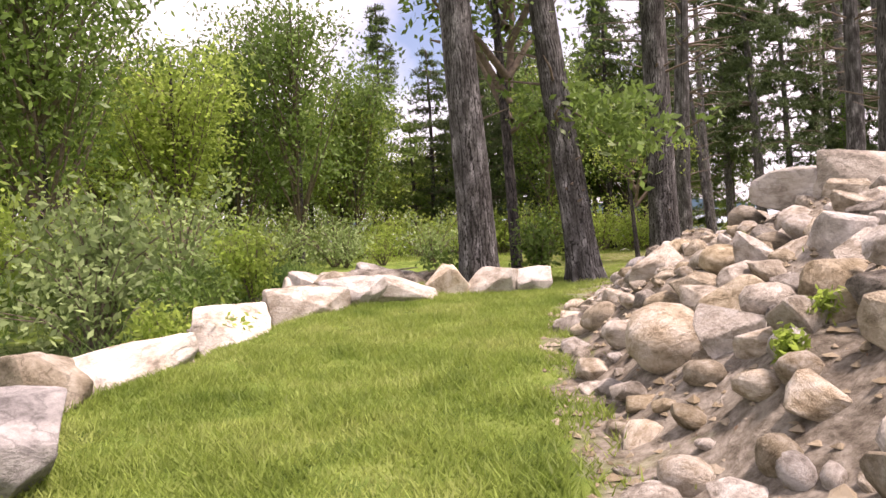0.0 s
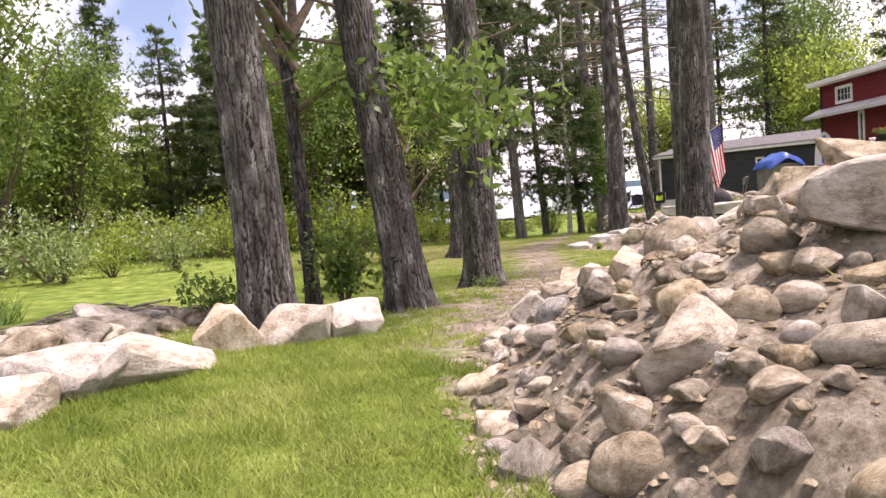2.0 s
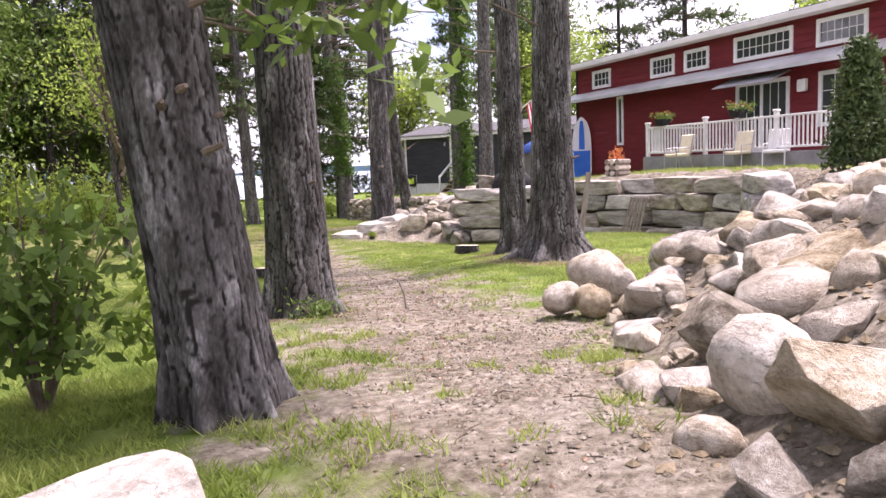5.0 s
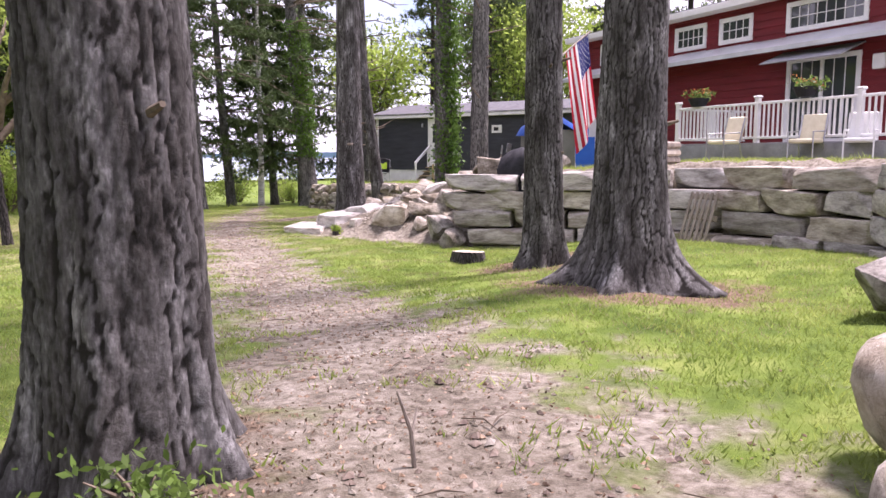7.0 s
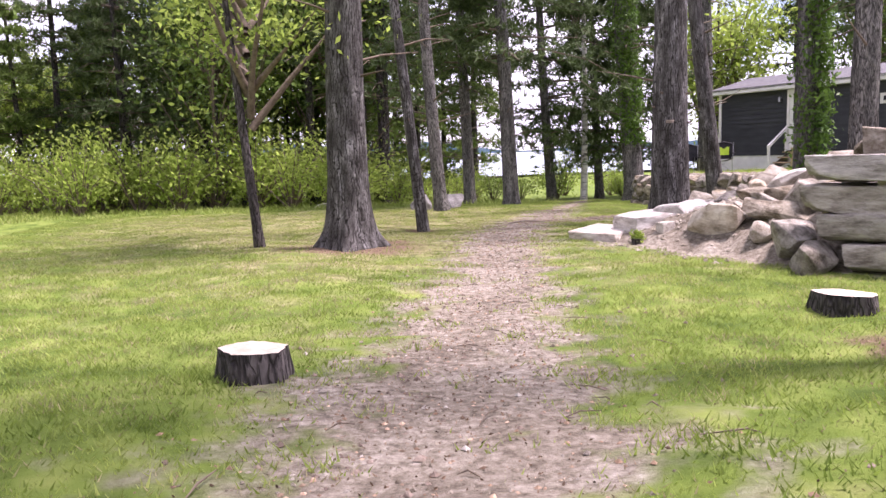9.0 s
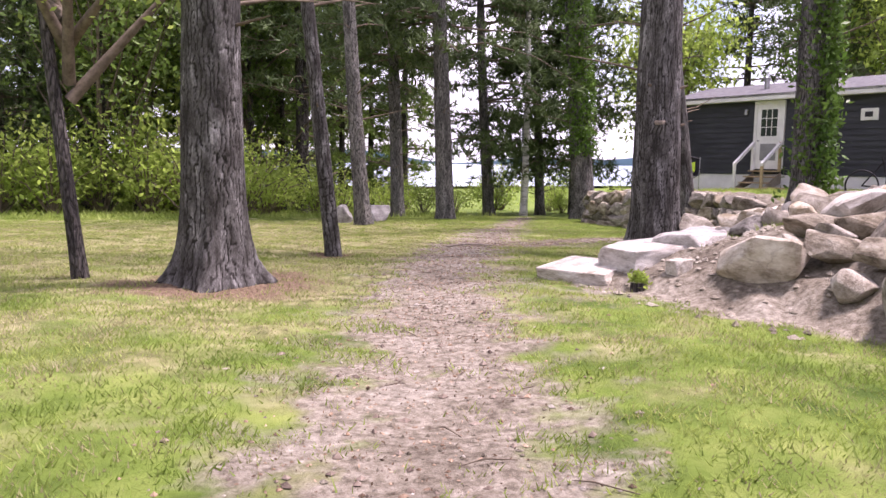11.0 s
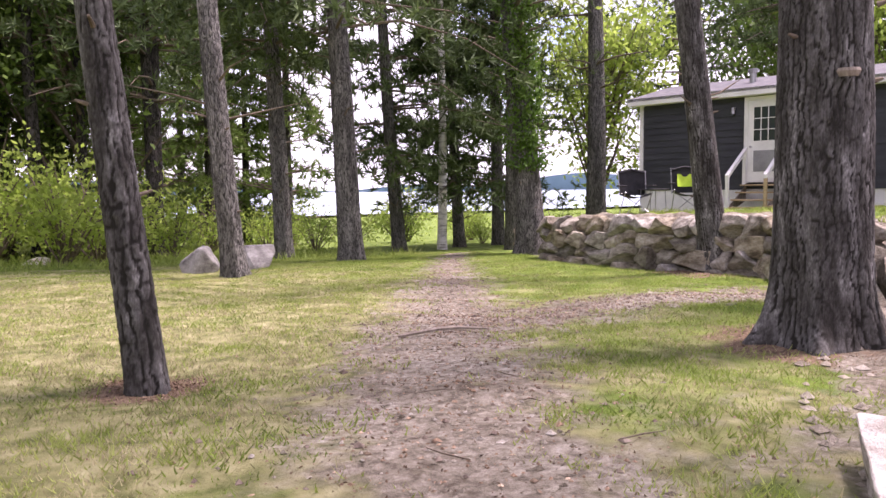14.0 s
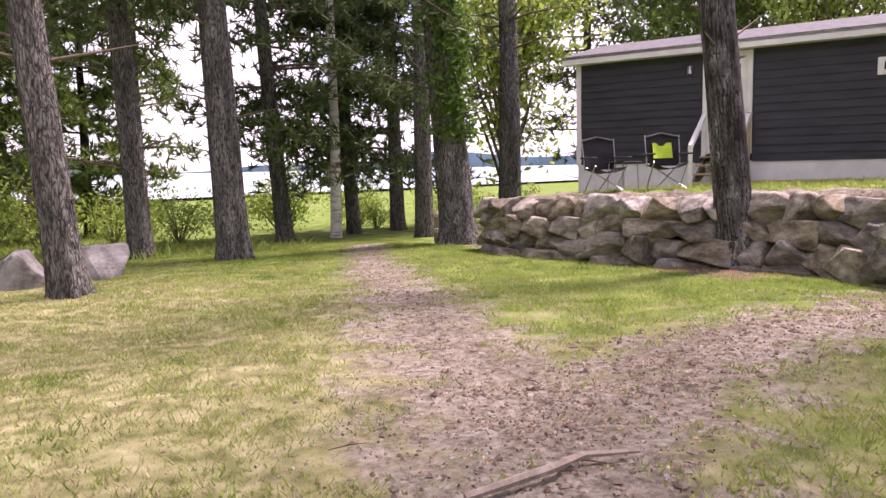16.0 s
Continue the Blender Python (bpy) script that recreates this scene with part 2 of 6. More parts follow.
    t2.inputs["Scale"].default_value, t2.inputs["Detail"].default_value = 15, 12
    t2.inputs["Roughness"].default_value = 0.7
    l.new(co.outputs["Object"], t2.inputs["Vector"])
    bp.inputs["Strength"].default_value, bp.inputs["Distance"].default_value = 1.0, 0.035
    l.new(t2.outputs["Fac"], bp.inputs["Height"])
    l.new(bp.outputs["Normal"], bsdf.inputs["Normal"])
    return m


def glass_material(name):
    m = bpy.data.materials.new(name)
    m.use_nodes = True
    b = m.node_tree.nodes["Principled BSDF"]
    b.inputs["Base Color"].default_value = (0.04, 0.05, 0.05, 1)
    b.inputs["Roughness"].default_value, b.inputs["Specular IOR Level"].default_value = 0.03, 0.8
    return m


M = {
    "ground": ground_material(),
    "bark": bark_material("pine bark", (0.07, 0.068, 0.062), (0.2, 0.194, 0.18), 25.0),
    "bark_near": plated_bark("plated pine bark", (0.026, 0.024, 0.021), [(0.032, 0.03, 0.027), (0.062, 0.059, 0.054), (0.098, 0.095, 0.09), (0.155, 0.152, 0.146), (0.32, 0.316, 0.308)]),
    "bark_far": bark_material("dark bark", (0.04, 0.036, 0.034), (0.1, 0.09, 0.086), 20.0),
    "birch": material("birch bark", [(0.1, 0.09, 0.08), (0.72, 0.7, 0.66), (0.82, 0.8, 0.77)], 3, stretch=(1, 1, 5), fine=20, bump=0.15),
    "twig": material("twig", [(0.09, 0.07, 0.05), (0.2, 0.16, 0.12)], 12),
    "leaf": material("broad leaf", [(0.09, 0.16, 0.03), (0.17, 0.26, 0.06)], 0.8, rough=0.5, bump=0, island=0.35, through_light=0.4, fine=3),
    "leaf_light": material("light leaf", [(0.23, 0.34, 0.052), (0.38, 0.48, 0.115)], 0.8, rough=0.5, bump=0, island=0.3, through_light=0.7, fine=3),
    "leaf_grey": material("willow leaf", [(0.17, 0.25, 0.07), (0.29, 0.38, 0.16)], 0.8, rough=0.6, bump=0, island=0.3, through_light=0.35, fine=3),
    "needle": material("pine needle", [(0.06, 0.1, 0.035), (0.115, 0.165, 0.06)], 0.7, rough=0.6, bump=0, island=0.35, through_light=0.2, fine=3),
    "needle_light": material("hemlock needle", [(0.09, 0.15, 0.03), (0.17, 0.25, 0.06)], 0.7, rough=0.6, bump=0, island=0.35, through_light=0.3, fine=3),
    "grass": material("grass blade", [(0.14, 0.215, 0.035), (0.25, 0.33, 0.07), (0.36, 0.41, 0.125)], 0.9, rough=0.6, bump=0, island=0.25, through_light=0.5, fine=5),
    "grass_dry": material("dry grass blade", [(0.18, 0.2, 0.07), (0.34, 0.31, 0.17), (0.44, 0.39, 0.25)], 0.9, rough=0.7, bump=0, island=0.25, through_light=0.45, fine=5),
    "litter": material("dry litter", [(0.08, 0.05, 0.03), (0.22, 0.15, 0.1), (0.4, 0.31, 0.22)], 9, rough=0.9, bump=0, island=0.5, fine=50),
    "reed": material("reed", [(0.07, 0.15, 0.03), (0.16, 0.26, 0.06)], 1, rough=0.6, bump=0, island=0.3, through_light=0.35, fine=5),
    "fieldstone": stone_material("tan fieldstone", [(0.16, 0.132, 0.09), (0.31, 0.265, 0.19), (0.43, 0.378, 0.288), (0.56, 0.51, 0.415)], 0.32),
    "limestone": stone_material("pale limestone", [(0.24, 0.2, 0.145), (0.44, 0.385, 0.3), (0.58, 0.53, 0.445), (0.72, 0.685, 0.61)], 0.2),
    "wallstone": stone_material("grey quarry stone", [(0.08, 0.068, 0.05), (0.2, 0.174, 0.132), (0.33, 0.298, 0.24), (0.46, 0.43, 0.365)], 0.3),
    "blockstone": stone_material("grey quarried block", [(0.17, 0.15, 0.122), (0.33, 0.3, 0.255), (0.47, 0.435, 0.38), (0.6, 0.57, 0.51)], 0.22, 1.8),
    "paleblock": stone_material("pale slab stone", [(0.3, 0.265, 0.215), (0.54, 0.495, 0.43), (0.68, 0.64, 0.58), (0.77, 0.75, 0.7)], 0.1, 1.8),
    "greystone": stone_material("grey stone", [(0.12, 0.115, 0.108), (0.24, 0.232, 0.22), (0.34, 0.33, 0.31), (0.46, 0.45, 0.43)], 0.2),
    "debris": material("brush pile", [(0.07, 0.05, 0.04), (0.18, 0.14, 0.11), (0.3, 0.25, 0.2)], 9, bump=0.9),
    "water": material("pond water", [(0.02, 0.025, 0.015), (0.03, 0.035, 0.02)], 2, rough=0.06, bump=0.04, spec=0.6),
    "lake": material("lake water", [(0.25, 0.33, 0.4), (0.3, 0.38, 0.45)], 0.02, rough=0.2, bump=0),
    # blue of distance haze is mixed into the hills' base colour
    "hill": material("haze-tinted far hills", [(0.1, 0.17, 0.2), (0.16, 0.24, 0.28)], 0.01, bump=0),
    "red": material("red clapboard", [(0.12, 0.012, 0.014), (0.19, 0.02, 0.024)], 1.2, rough=0.6, bump=0.1, stretch=(1, 1, 6)),
    "charcoal": material("charcoal clapboard", [(0.028, 0.03, 0.037), (0.05, 0.053, 0.063)], 1.2, rough=0.6, bump=0.1, stretch=(1, 1, 6)),
    "white": material("white paint", [(0.66, 0.66, 0.65), (0.82, 0.82, 0.81)], 2.5, rough=0.5, bump=0.08),
    "shingle": material("grey roof shingle", [(0.07, 0.07, 0.078), (0.16, 0.16, 0.17)], 6, bump=0.5),
    "tin": material("pale metal roofing", [(0.5, 0.51, 0.52), (0.66, 0.67, 0.68)], 1.5, rough=0.4, metal=0.3, bump=0.05),
    "glass": glass_material("window glass"),
    "dark": material("dark interior", [(0.015, 0.015, 0.018), (0.04, 0.04, 0.045)], 3),
    "wood": material("weathered wood", [(0.17, 0.14, 0.11), (0.36, 0.31, 0.26)], 3, stretch=(6, 6, 1), bump=0.3),
    "new_wood": material("treated lumber", [(0.34, 0.25, 0.14), (0.52, 0.4, 0.25)], 3, stretch=(1, 6, 6), bump=0.2),
    "cut_wood": material("cut stump top", [(0.4, 0.34, 0.26), (0.62, 0.56, 0.47)], 7, bump=0.25),
    "shed": material("olive grey siding", [(0.13, 0.135, 0.115), (0.2, 0.205, 0.18)], 2, bump=0.1, rough=0.7),
    "tarp": material("blue tarpaulin", [(0.015, 0.05, 0.22), (0.03, 0.1, 0.38)], 3, rough=0.4, bump=0.4),
    "blue": material("blue board skin", [(0.01, 0.11, 0.5), (0.02, 0.17, 0.62)], 2, rough=0.35, bump=0.02),
    "black": material("black fabric", [(0.012, 0.012, 0.014), (0.035, 0.035, 0.04)], 5, rough=0.8, bump=0.3),
    "lime": material("lime fabric", [(0.35, 0.55, 0.03), (0.5, 0.7, 0.06)], 5, rough=0.8),
    "cream": material("cream cushion", [(0.6, 0.54, 0.38), (0.74, 0.68, 0.52)], 5, rough=0.9),
    "metal": material("grey steel", [(0.3, 0.3, 0.31), (0.5, 0.5, 0.52)], 5, rough=0.35, metal=0.8, bump=0.05),
    "flag_red": material("flag red", [(0.42, 0.02, 0.035), (0.55, 0.03, 0.05)], 4, rough=0.8, bump=0, through_light=0.3),
    "flag_blue": material("flag blue", [(0.015, 0.02, 0.1), (0.025, 0.035, 0.15)], 4, rough=0.8, bump=0, through_light=0.2),
    "flag_white": material("flag white", [(0.7, 0.7, 0.7), (0.82, 0.82, 0.82)], 4, rough=0.8, bump=0, through_light=0.3),
    "clay": material("terracotta", [(0.2, 0.08, 0.05), (0.34, 0.15, 0.1)], 5),
    "flower": material("flower", [(0.5, 0.05, 0.08), (0.7, 0.4, 0.1)], 20, island=0.4, through_light=0.2, bump=0),
    "vine": material("ivy leaf", [(0.06, 0.14, 0.02), (0.13, 0.23, 0.04)], 1, rough=0.5, bump=0, island=0.35, through_light=0.35, fine=3),
    "deck_grey": material("grey deck board", [(0.2, 0.2, 0.21), (0.33, 0.33, 0.34)], 3, stretch=(1, 8, 1)),
}
rng = np.random.default_rng(7)

# ---- mesh helpers ----


def mesh_object(name, verts, faces, mat, parent=None, label="", smooth=False):
    me = bpy.data.meshes.new(name)
    me.from_pydata([tuple(v) for v in verts], [], faces)
    me.materials.append(mat)
    if smooth:
        me.polygons.foreach_set("use_smooth", [True] * len(me.polygons))
    ob = new(name, me)
    ob.parent = parent
    return tagged(ob, label)


def tri_object(name, verts, mat, parent=None, label="", per=3):
    """Many loose leaves or blades: verts is an array (count * per, 3)."""
    me = bpy.data.meshes.new(name)
    count = len(verts) // per
    me.vertices.add(count * per)
    me.vertices.foreach_set("co", np.ascontiguousarray(verts, dtype=np.float32).ravel())
    me.loops.add(count * per)
    me.loops.foreach_set("vertex_index", np.arange(count * per, dtype=np.int32))
    me.polygons.add(count)
    me.polygons.foreach_set("loop_start", np.arange(0, count * per, per, dtype=np.int32))
    me.update(calc_edges=True)
    me.materials.append(mat)
    ob = new(name, me)
    ob.parent = parent
    return tagged(ob, label)


def link(name, me, parent, m, label=""):
    ob = new(name, me)
    ob.parent = parent
    ob.matrix_basis = m
    return tagged(ob, label)


def empty(name, m, label, category, group="", kind=""):
    ob = new(name)
    ob.matrix_basis = m
    return tagged(ob, label, category, group, kind)


class Shape:
    """Collects bevelled boxes, tubes and sheets into one mesh."""

    def __init__(self):
        self.v, self.f = [], []

    def add(self, verts, faces):
        k = len(self.v)
        self.v += [tuple(p) for p in verts]
        self.f += [tuple(i + k for i in q) for q in faces]
        return self

    def box(self, x0, y0, z0, x1, y1, z1, c=0.0, m=None):
        """A box with chamfered edges c."""
        c = min(c, abs(x1 - x0) * 0.45, abs(y1 - y0) * 0.45, abs(z1 - z0) * 0.45)
        pts, faces = [], []
        if c <= 0:
            pts = [(x, y, z) for z in (z0, z1) for x, y in ((x0, y0), (x1, y0), (x1, y1), (x0, y1))]
            faces = [(3, 2, 1, 0), (4, 5, 6, 7), (0, 1, 5, 4), (1, 2, 6, 5), (2, 3, 7, 6), (3, 0, 4, 7)]
        else:
            rings = [(z0, c), (z0 + c, 0), (z1 - c, 0), (z1, c)]
            for z, i in rings:
                a, b, d, e = x0 + i, x1 - i, y0 + i, y1 - i
                j = c * 0.7 if i == 0 else 0.0
                pts += [(a + j, d, z), (b - j, d, z), (b, d + j, z), (b, e - j, z), (b - j, e, z), (a + j, e, z), (a, e - j, z), (a, d + j, z)]
            for r in range(3):
                faces += [(r * 8 + k, r * 8 + (k + 1) % 8, r * 8 + 8 + (k + 1) % 8, r * 8 + 8 + k) for k in range(8)]
            faces += [tuple(range(7, -1, -1)), tuple(range(24, 32))]
        if m is not None:
            pts = [m @ Vector(p) for p in pts]
        return self.add(pts, faces)

    def tube(self, points, radii, n=8, cap=True):
        pts, faces = [], []
        points = [Vector(p) for p in points]
        for i, p in enumerate(points):
            d = (points[min(i + 1, len(points) - 1)] - points[max(i - 1, 0)]).normalized()
            u = d.orthogonal().normalized() if i == 0 else (u - d * u.dot(d)).normalized()
            w = d.cross(u)
            r = radii[i] if hasattr(radii, "__len__") else radii
            pts += [p + (u * math.cos(2 * math.pi * k / n) + w * math.sin(2 * math.pi * k / n)) * r for k in range(n)]
        for i in range(len(points) - 1):
            faces += [(i * n + k, i * n + (k + 1) % n, (i + 1) * n + (k + 1) % n, (i + 1) * n + k) for k in range(n)]
        if cap:
            faces += [tuple(range(n - 1, -1, -1)), tuple(range((len(points) - 1) * n, len(points) * n))]
        return self.add(pts, faces)

    def part(self, name, mat, parent=None, label="", smooth=False):
        return mesh_object(name, self.v, self.f, mat, parent, label, smooth)

# ---- the lie of the land ----
# edge of the raised ground: x, y, width of the slope, level on top
BANK = np.array([
    (0.9, -6, 2.0, 1.0), (1.15, 2, 2.0, 1.0), (1.3, 4.5, 2.0, 1.02), (1.5, 6.7, 2.0, 1.05), (1.85, 8.3, 2.1, 1.02), (2.6, 9.6, 2.3, 1.0),
    (4.4, 11.3, 2.6, 0.98), (6.5, 13.0, 2.6, 0.95), (8.6, 13.9, 2.6, 0.9), (11.0, 14.5, 2.4, 0.88), (13.4, 15.2, 1.2, 0.86), (14.9, 16.0, 0.5, 0.84),
    (15.9, 19.1, 0.5, 0.82), (14.0, 23.4, 1.2, 0.5), (13.6, 25.0, 5.0, 0.48), (13.4, 27.5, 5.0, 0.4), (15.0, 28.8, 5.0, 0.3), (18.2, 30.8, 3.5, 0.0),
    (20.6, 32.6, 1.5, -0.15), (21.9, 34.2, 0.5, -0.12), (21.9, 39.6, 0.5, -0.24), (23.2, 42.0, 0.6, -0.45), (30, 47, 2.0, -0.9), (70, 70, 4.0, -2.0)])
SLOPE_D = (-80, 3, 10.5, 13, 16.5, 20.6, 24, 32, 37, 44, 51, 59, 75, 110, 140, 3000)
SLOPE_Z = (0.2, 0.05, 0.1, 0.02, -0.2, -0.42, -0.74, -0.83, -0.98, -1.2, -1.42, -1.85, -2.3, -2.75, -3.6, -9.0)
TRACK = np.array([(3.4, 11.6), (5.4, 14.4), (7.1, 17.4), (8.6, 21.0), (10.6, 25.5), (11.8, 28.4), (13.3, 31.3), (15.1, 33.9), (17.2, 37.3), (19.4, 40.7), (22.0, 44.5)])
BRANCH = np.array([(14.3, 33.0), (16.8, 33.2), (20.2, 32.6)])
GRAVEL = np.array([(2.7, 9.9), (4.0, 11.9), (5.6, 13.6)])


def polyline(x, y, pts):
    """Distance to a polyline, the side (positive to its right) and the place along it, as a fractional index."""
    best = np.full(x.shape, 1e9)
    side, where = np.zeros(x.shape), np.zeros(x.shape)
    for i in range(len(pts) - 1):
        ax, ay, bx, by = *pts[i][:2], *pts[i + 1][:2]
        dx, dy = bx - ax, by - ay
        t = np.clip(((x - ax) * dx + (y - ay) * dy) / (dx * dx + dy * dy), 0, 1)
        d = np.hypot(x - ax - t * dx, y - ay - t * dy)
        near = d < best - 1e-9
        best = np.where(near, d, best)
        side = np.where(near, np.sign((x - ax) * dy - (y - ay) * dx), side)
        where = np.where(near, i + t, where)
    return best, side, where


def wave(x, y, s, seed):
    """Smooth unevenness in -1..1 out of a few sines."""
    r = np.random.default_rng(seed)
    v = 0
    for _ in range(6):
        a, p = r.uniform(0, 6.28), r.uniform(0, 6.28)
        f = r.uniform(0.6, 1.6) / s
        v = v + np.sin((x * math.cos(a) + y * math.sin(a)) * f * 6.28 + p)
    return v / 3.2


def land(x, y):
    """Height of the ground, and how far a place lies inside the raised ground."""
    x, y = np.asarray(x, float), np.asarray(y, float)
    d = y + 0.35 * x
    z = (np.interp(d - 1, SLOPE_D, SLOPE_Z) + np.interp(d + 1, SLOPE_D, SLOPE_Z) + np.interp(d, SLOPE_D, SLOPE_Z)) / 3
    near = np.exp(-((x - 8) ** 2 + (y - 22) ** 2) / 2500)
    z = z + (0.05 * wave(x, y, 4.0, 1) + 0.018 * wave(x, y, 0.9, 2)) * near
    z = z + 0.3 * np.exp(-(((x - 14.5) / 3.6) ** 2 + ((y - 18.6) / 2.4) ** 2))
    pond = np.hypot((x + 6.6) / 4.4, (y - 8.5) / 5.2)
    z = z - 0.85 * np.clip(1.25 - pond, 0, 0.6) / 0.6
    z = z - 0.28 * np.clip((-1.9 - x) / 1.5, 0, 1) * np.clip((16 - y) / 6, 0, 1)
    dist, side, at = polyline(x, y, BANK)
    s = dist * side
    width, top = np.interp(at, range(len(BANK)), BANK[:, 2]), np.interp(at, range(len(BANK)), BANK[:, 3])
    u = np.clip(s / width, 0, 1)
    rise = u * (1.7 - 0.7 * u)
    top = top + 0.1 * wave(x, y, 2.2, 3) * np.clip((15 - y) / 3, 0, 1)
    z = np.where(s > 0, z + (np.maximum(top, z) - z) * rise, z)
    z = z + np.where(s > 0, 0.05 * wave(x, y, 0.8, 4) * np.clip(3 - s, 0, 1), 0)
    return z, s


def height(x, y):
    return float(land(np.array([x]), np.array([y]))[0][0])


def on(x, y, dz=0.0, rz=0.0):
    return pose(x, y, height(x, y) + dz, 0, 0, rz)


LITTER = [(10.3, 17.0, 1.25), (9.2, 28.8, 1.2), (16.6, 30.2, 1.0), (11.75, 19.35, 0.9), (4.8, 15.65, 0.7), (21.7, 35.4, 1.1), (11.4, 32.0, 0.4)]


def cover(x, y, z, s):
    """The masks of bare dirt, dry turf and needle litter."""
    d, _, at = polyline(x, y, TRACK)
    wide = np.interp(at, range(len(TRACK)), (1.3, 1.25, 1.0, 0.85, 0.75, 0.75, 0.75, 0.75, 0.6, 0.5, 0.4))
    dirt = np.clip(1.0 - 0.5 * d / wide, 0, 1)
    d2, _, _ = polyline(x, y, BRANCH)
    dirt = np.maximum(dirt, np.clip(0.95 - 0.5 * d2 / 0.8, 0, 1))
    d3, _, _ = polyline(x, y, GRAVEL)
    dirt = np.maximum(dirt, np.clip(1.0 - 0.5 * d3 / 0.9, 0, 1))
    bare = np.clip(0.8 + s, 0, 1) * np.clip((np.where(y < 33, 5.2, 1.1) - s) / np.where(y < 33, 1.5, 0.3), 0, 1) * np.clip((45 - y) / 2, 0, 1) * (s > -0.35)
    dirt = np.maximum(dirt, bare)
    dirt = np.maximum(dirt, np.clip(1.1 - 0.5 * np.hypot((x + 0.9) / 1.7, (y - 13.9) / 1.3), 0, 1) * (x < 1.2))
    dirt = np.maximum(dirt, np.clip(1.05 - 0.55 * np.hypot((x - 14.2) / 1.4, (y - 27.2) / 1.5), 0, 1))
    dry = np.clip((y - 20) / 14, 0, 1) * np.exp(-(((x - 11) / 9) ** 2)) * 0.62 + 0.25 * np.clip((y - 11) / 6, 0, 1) * np.exp(-(((x - 9) / 8) ** 2))
    dry = np.where(y > 46, 0.15, dry)
    litter = 0 * x
    for a, b, r in LITTER:
        litter = np.maximum(litter, np.clip(1.1 - 0.6 * np.hypot(x - a, y - b) / r, 0, 1))
    return np.clip(dirt, 0, 1), np.clip(dry, 0, 1), litter


def axis(lo, hi, step, far):
    inner = np.arange(lo, hi + step, step)
    out, s = [], step
    p = inner[-1]
    while p < far:
        s *= 1.16
        p += s
        out.append(p)
    back, s, p = [], step, inner[0]
    while p > -far:
        s *= 1.16
        p -= s
        back.append(p)
    return np.array(back[::-1] + list(inner) + out)


gx, gy = axis(-6, 24, 0.14, 2500), axis(-2, 46, 0.14, 2500)
GX, GY = np.meshgrid(gx, gy)
GZ, GS = land(GX, GY)
w, h = len(gx), len(gy)
me = bpy.data.meshes.new("ground")
me.vertices.add(w * h)
me.vertices.foreach_set("co", np.stack([GX, GY, GZ], -1).astype(np.float32).ravel())
q = (np.arange(h - 1)[:, None] * w + np.arange(w - 1)[None, :]).ravel()
quads = np.stack([q, q + 1, q + w + 1, q + w], -1).astype(np.int32)
me.loops.add(quads.size)
me.loops.foreach_set("vertex_index", quads.ravel())
me.polygons.add(len(quads))
me.polygons.foreach_set("loop_start", np.arange(0, quads.size, 4, dtype=np.int32))
me.update(calc_edges=True)
for key, values in zip(("dirt", "dry", "litter"), cover(GX, GY, GZ, GS)):
    me.attributes.new(key, "FLOAT", "POINT").data.foreach_set("value", values.astype(np.float32).ravel())
me.polygons.foreach_set("use_smooth", np.ones(len(quads), dtype=bool))
me.materials.append(M["ground"])
tagged(new("ground", me), "uneven ground of lawn, worn dirt track and stony bank", "ground", kind="structure")

mesh_object("water", [(-11.5, 2.5, -0.62), (-2.3, 2.5, -0.62), (-2.3, 14.5, -0.62), (-11.5, 14.5, -0.62)], [(0, 1, 2, 3)], M["water"])
tagged(bpy.data.objects["water"], "still dark pond water among reeds", "pond", kind="structure")
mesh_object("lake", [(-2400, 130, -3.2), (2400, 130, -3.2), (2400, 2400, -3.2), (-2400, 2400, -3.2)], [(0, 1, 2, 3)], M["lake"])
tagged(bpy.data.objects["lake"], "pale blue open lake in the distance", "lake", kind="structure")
# wooded hills as one strip, their haze painted in by the material
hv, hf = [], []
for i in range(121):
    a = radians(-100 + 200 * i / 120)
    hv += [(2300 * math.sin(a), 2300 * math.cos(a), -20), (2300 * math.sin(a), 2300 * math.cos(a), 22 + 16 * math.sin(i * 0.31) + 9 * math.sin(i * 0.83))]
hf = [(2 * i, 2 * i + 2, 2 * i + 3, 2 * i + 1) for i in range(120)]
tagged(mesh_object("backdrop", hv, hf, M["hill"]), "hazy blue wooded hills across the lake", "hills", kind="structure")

# ---- grass ----


def blades(name, label, mat, count, x0, x1, y0, y1, tall, keep, width=0.007):
    x, y = rng.uniform(x0, x1, count), rng.uniform(y0, y1, count)
    z, s = land(x, y)
    dirt, dry, litter = cover(x, y, z, s)
    ok = keep(x, y, s, dirt + 0.3 * wave(x, y, 1.1, 11) + 0.25 * wave(x, y, 0.4, 14), dry + 0.55 * wave(x, y, 1.2, 12), litter) > rng.uniform(0, 1, count)
    x, y, z = x[ok], y[ok], z[ok]
    k = len(x)
    tall = tall * rng.uniform(0.45, 1.25, k) * (1 + 0.35 * wave(x, y, 1.1, 13))
    a, b = rng.uniform(0, 6.283, k), rng.uniform(0, 6.283, k)
    lean = rng.uniform(0.35, 1.25, k) * tall
    wv = width * rng.uniform(0.7, 1.5, k)
    base = np.stack([x, y, z - 0.01], -1)
    across = np.stack([np.cos(a), np.sin(a), 0 * a], -1) * wv[:, None]
    tip = base + np.stack([np.cos(b) * lean, np.sin(b) * lean, tall], -1)
    v = np.stack([base - across, base + across, tip], 1).reshape(-1, 3)
    return tagged(tri_object(name, v, mat), label, "grass", kind="stuff")


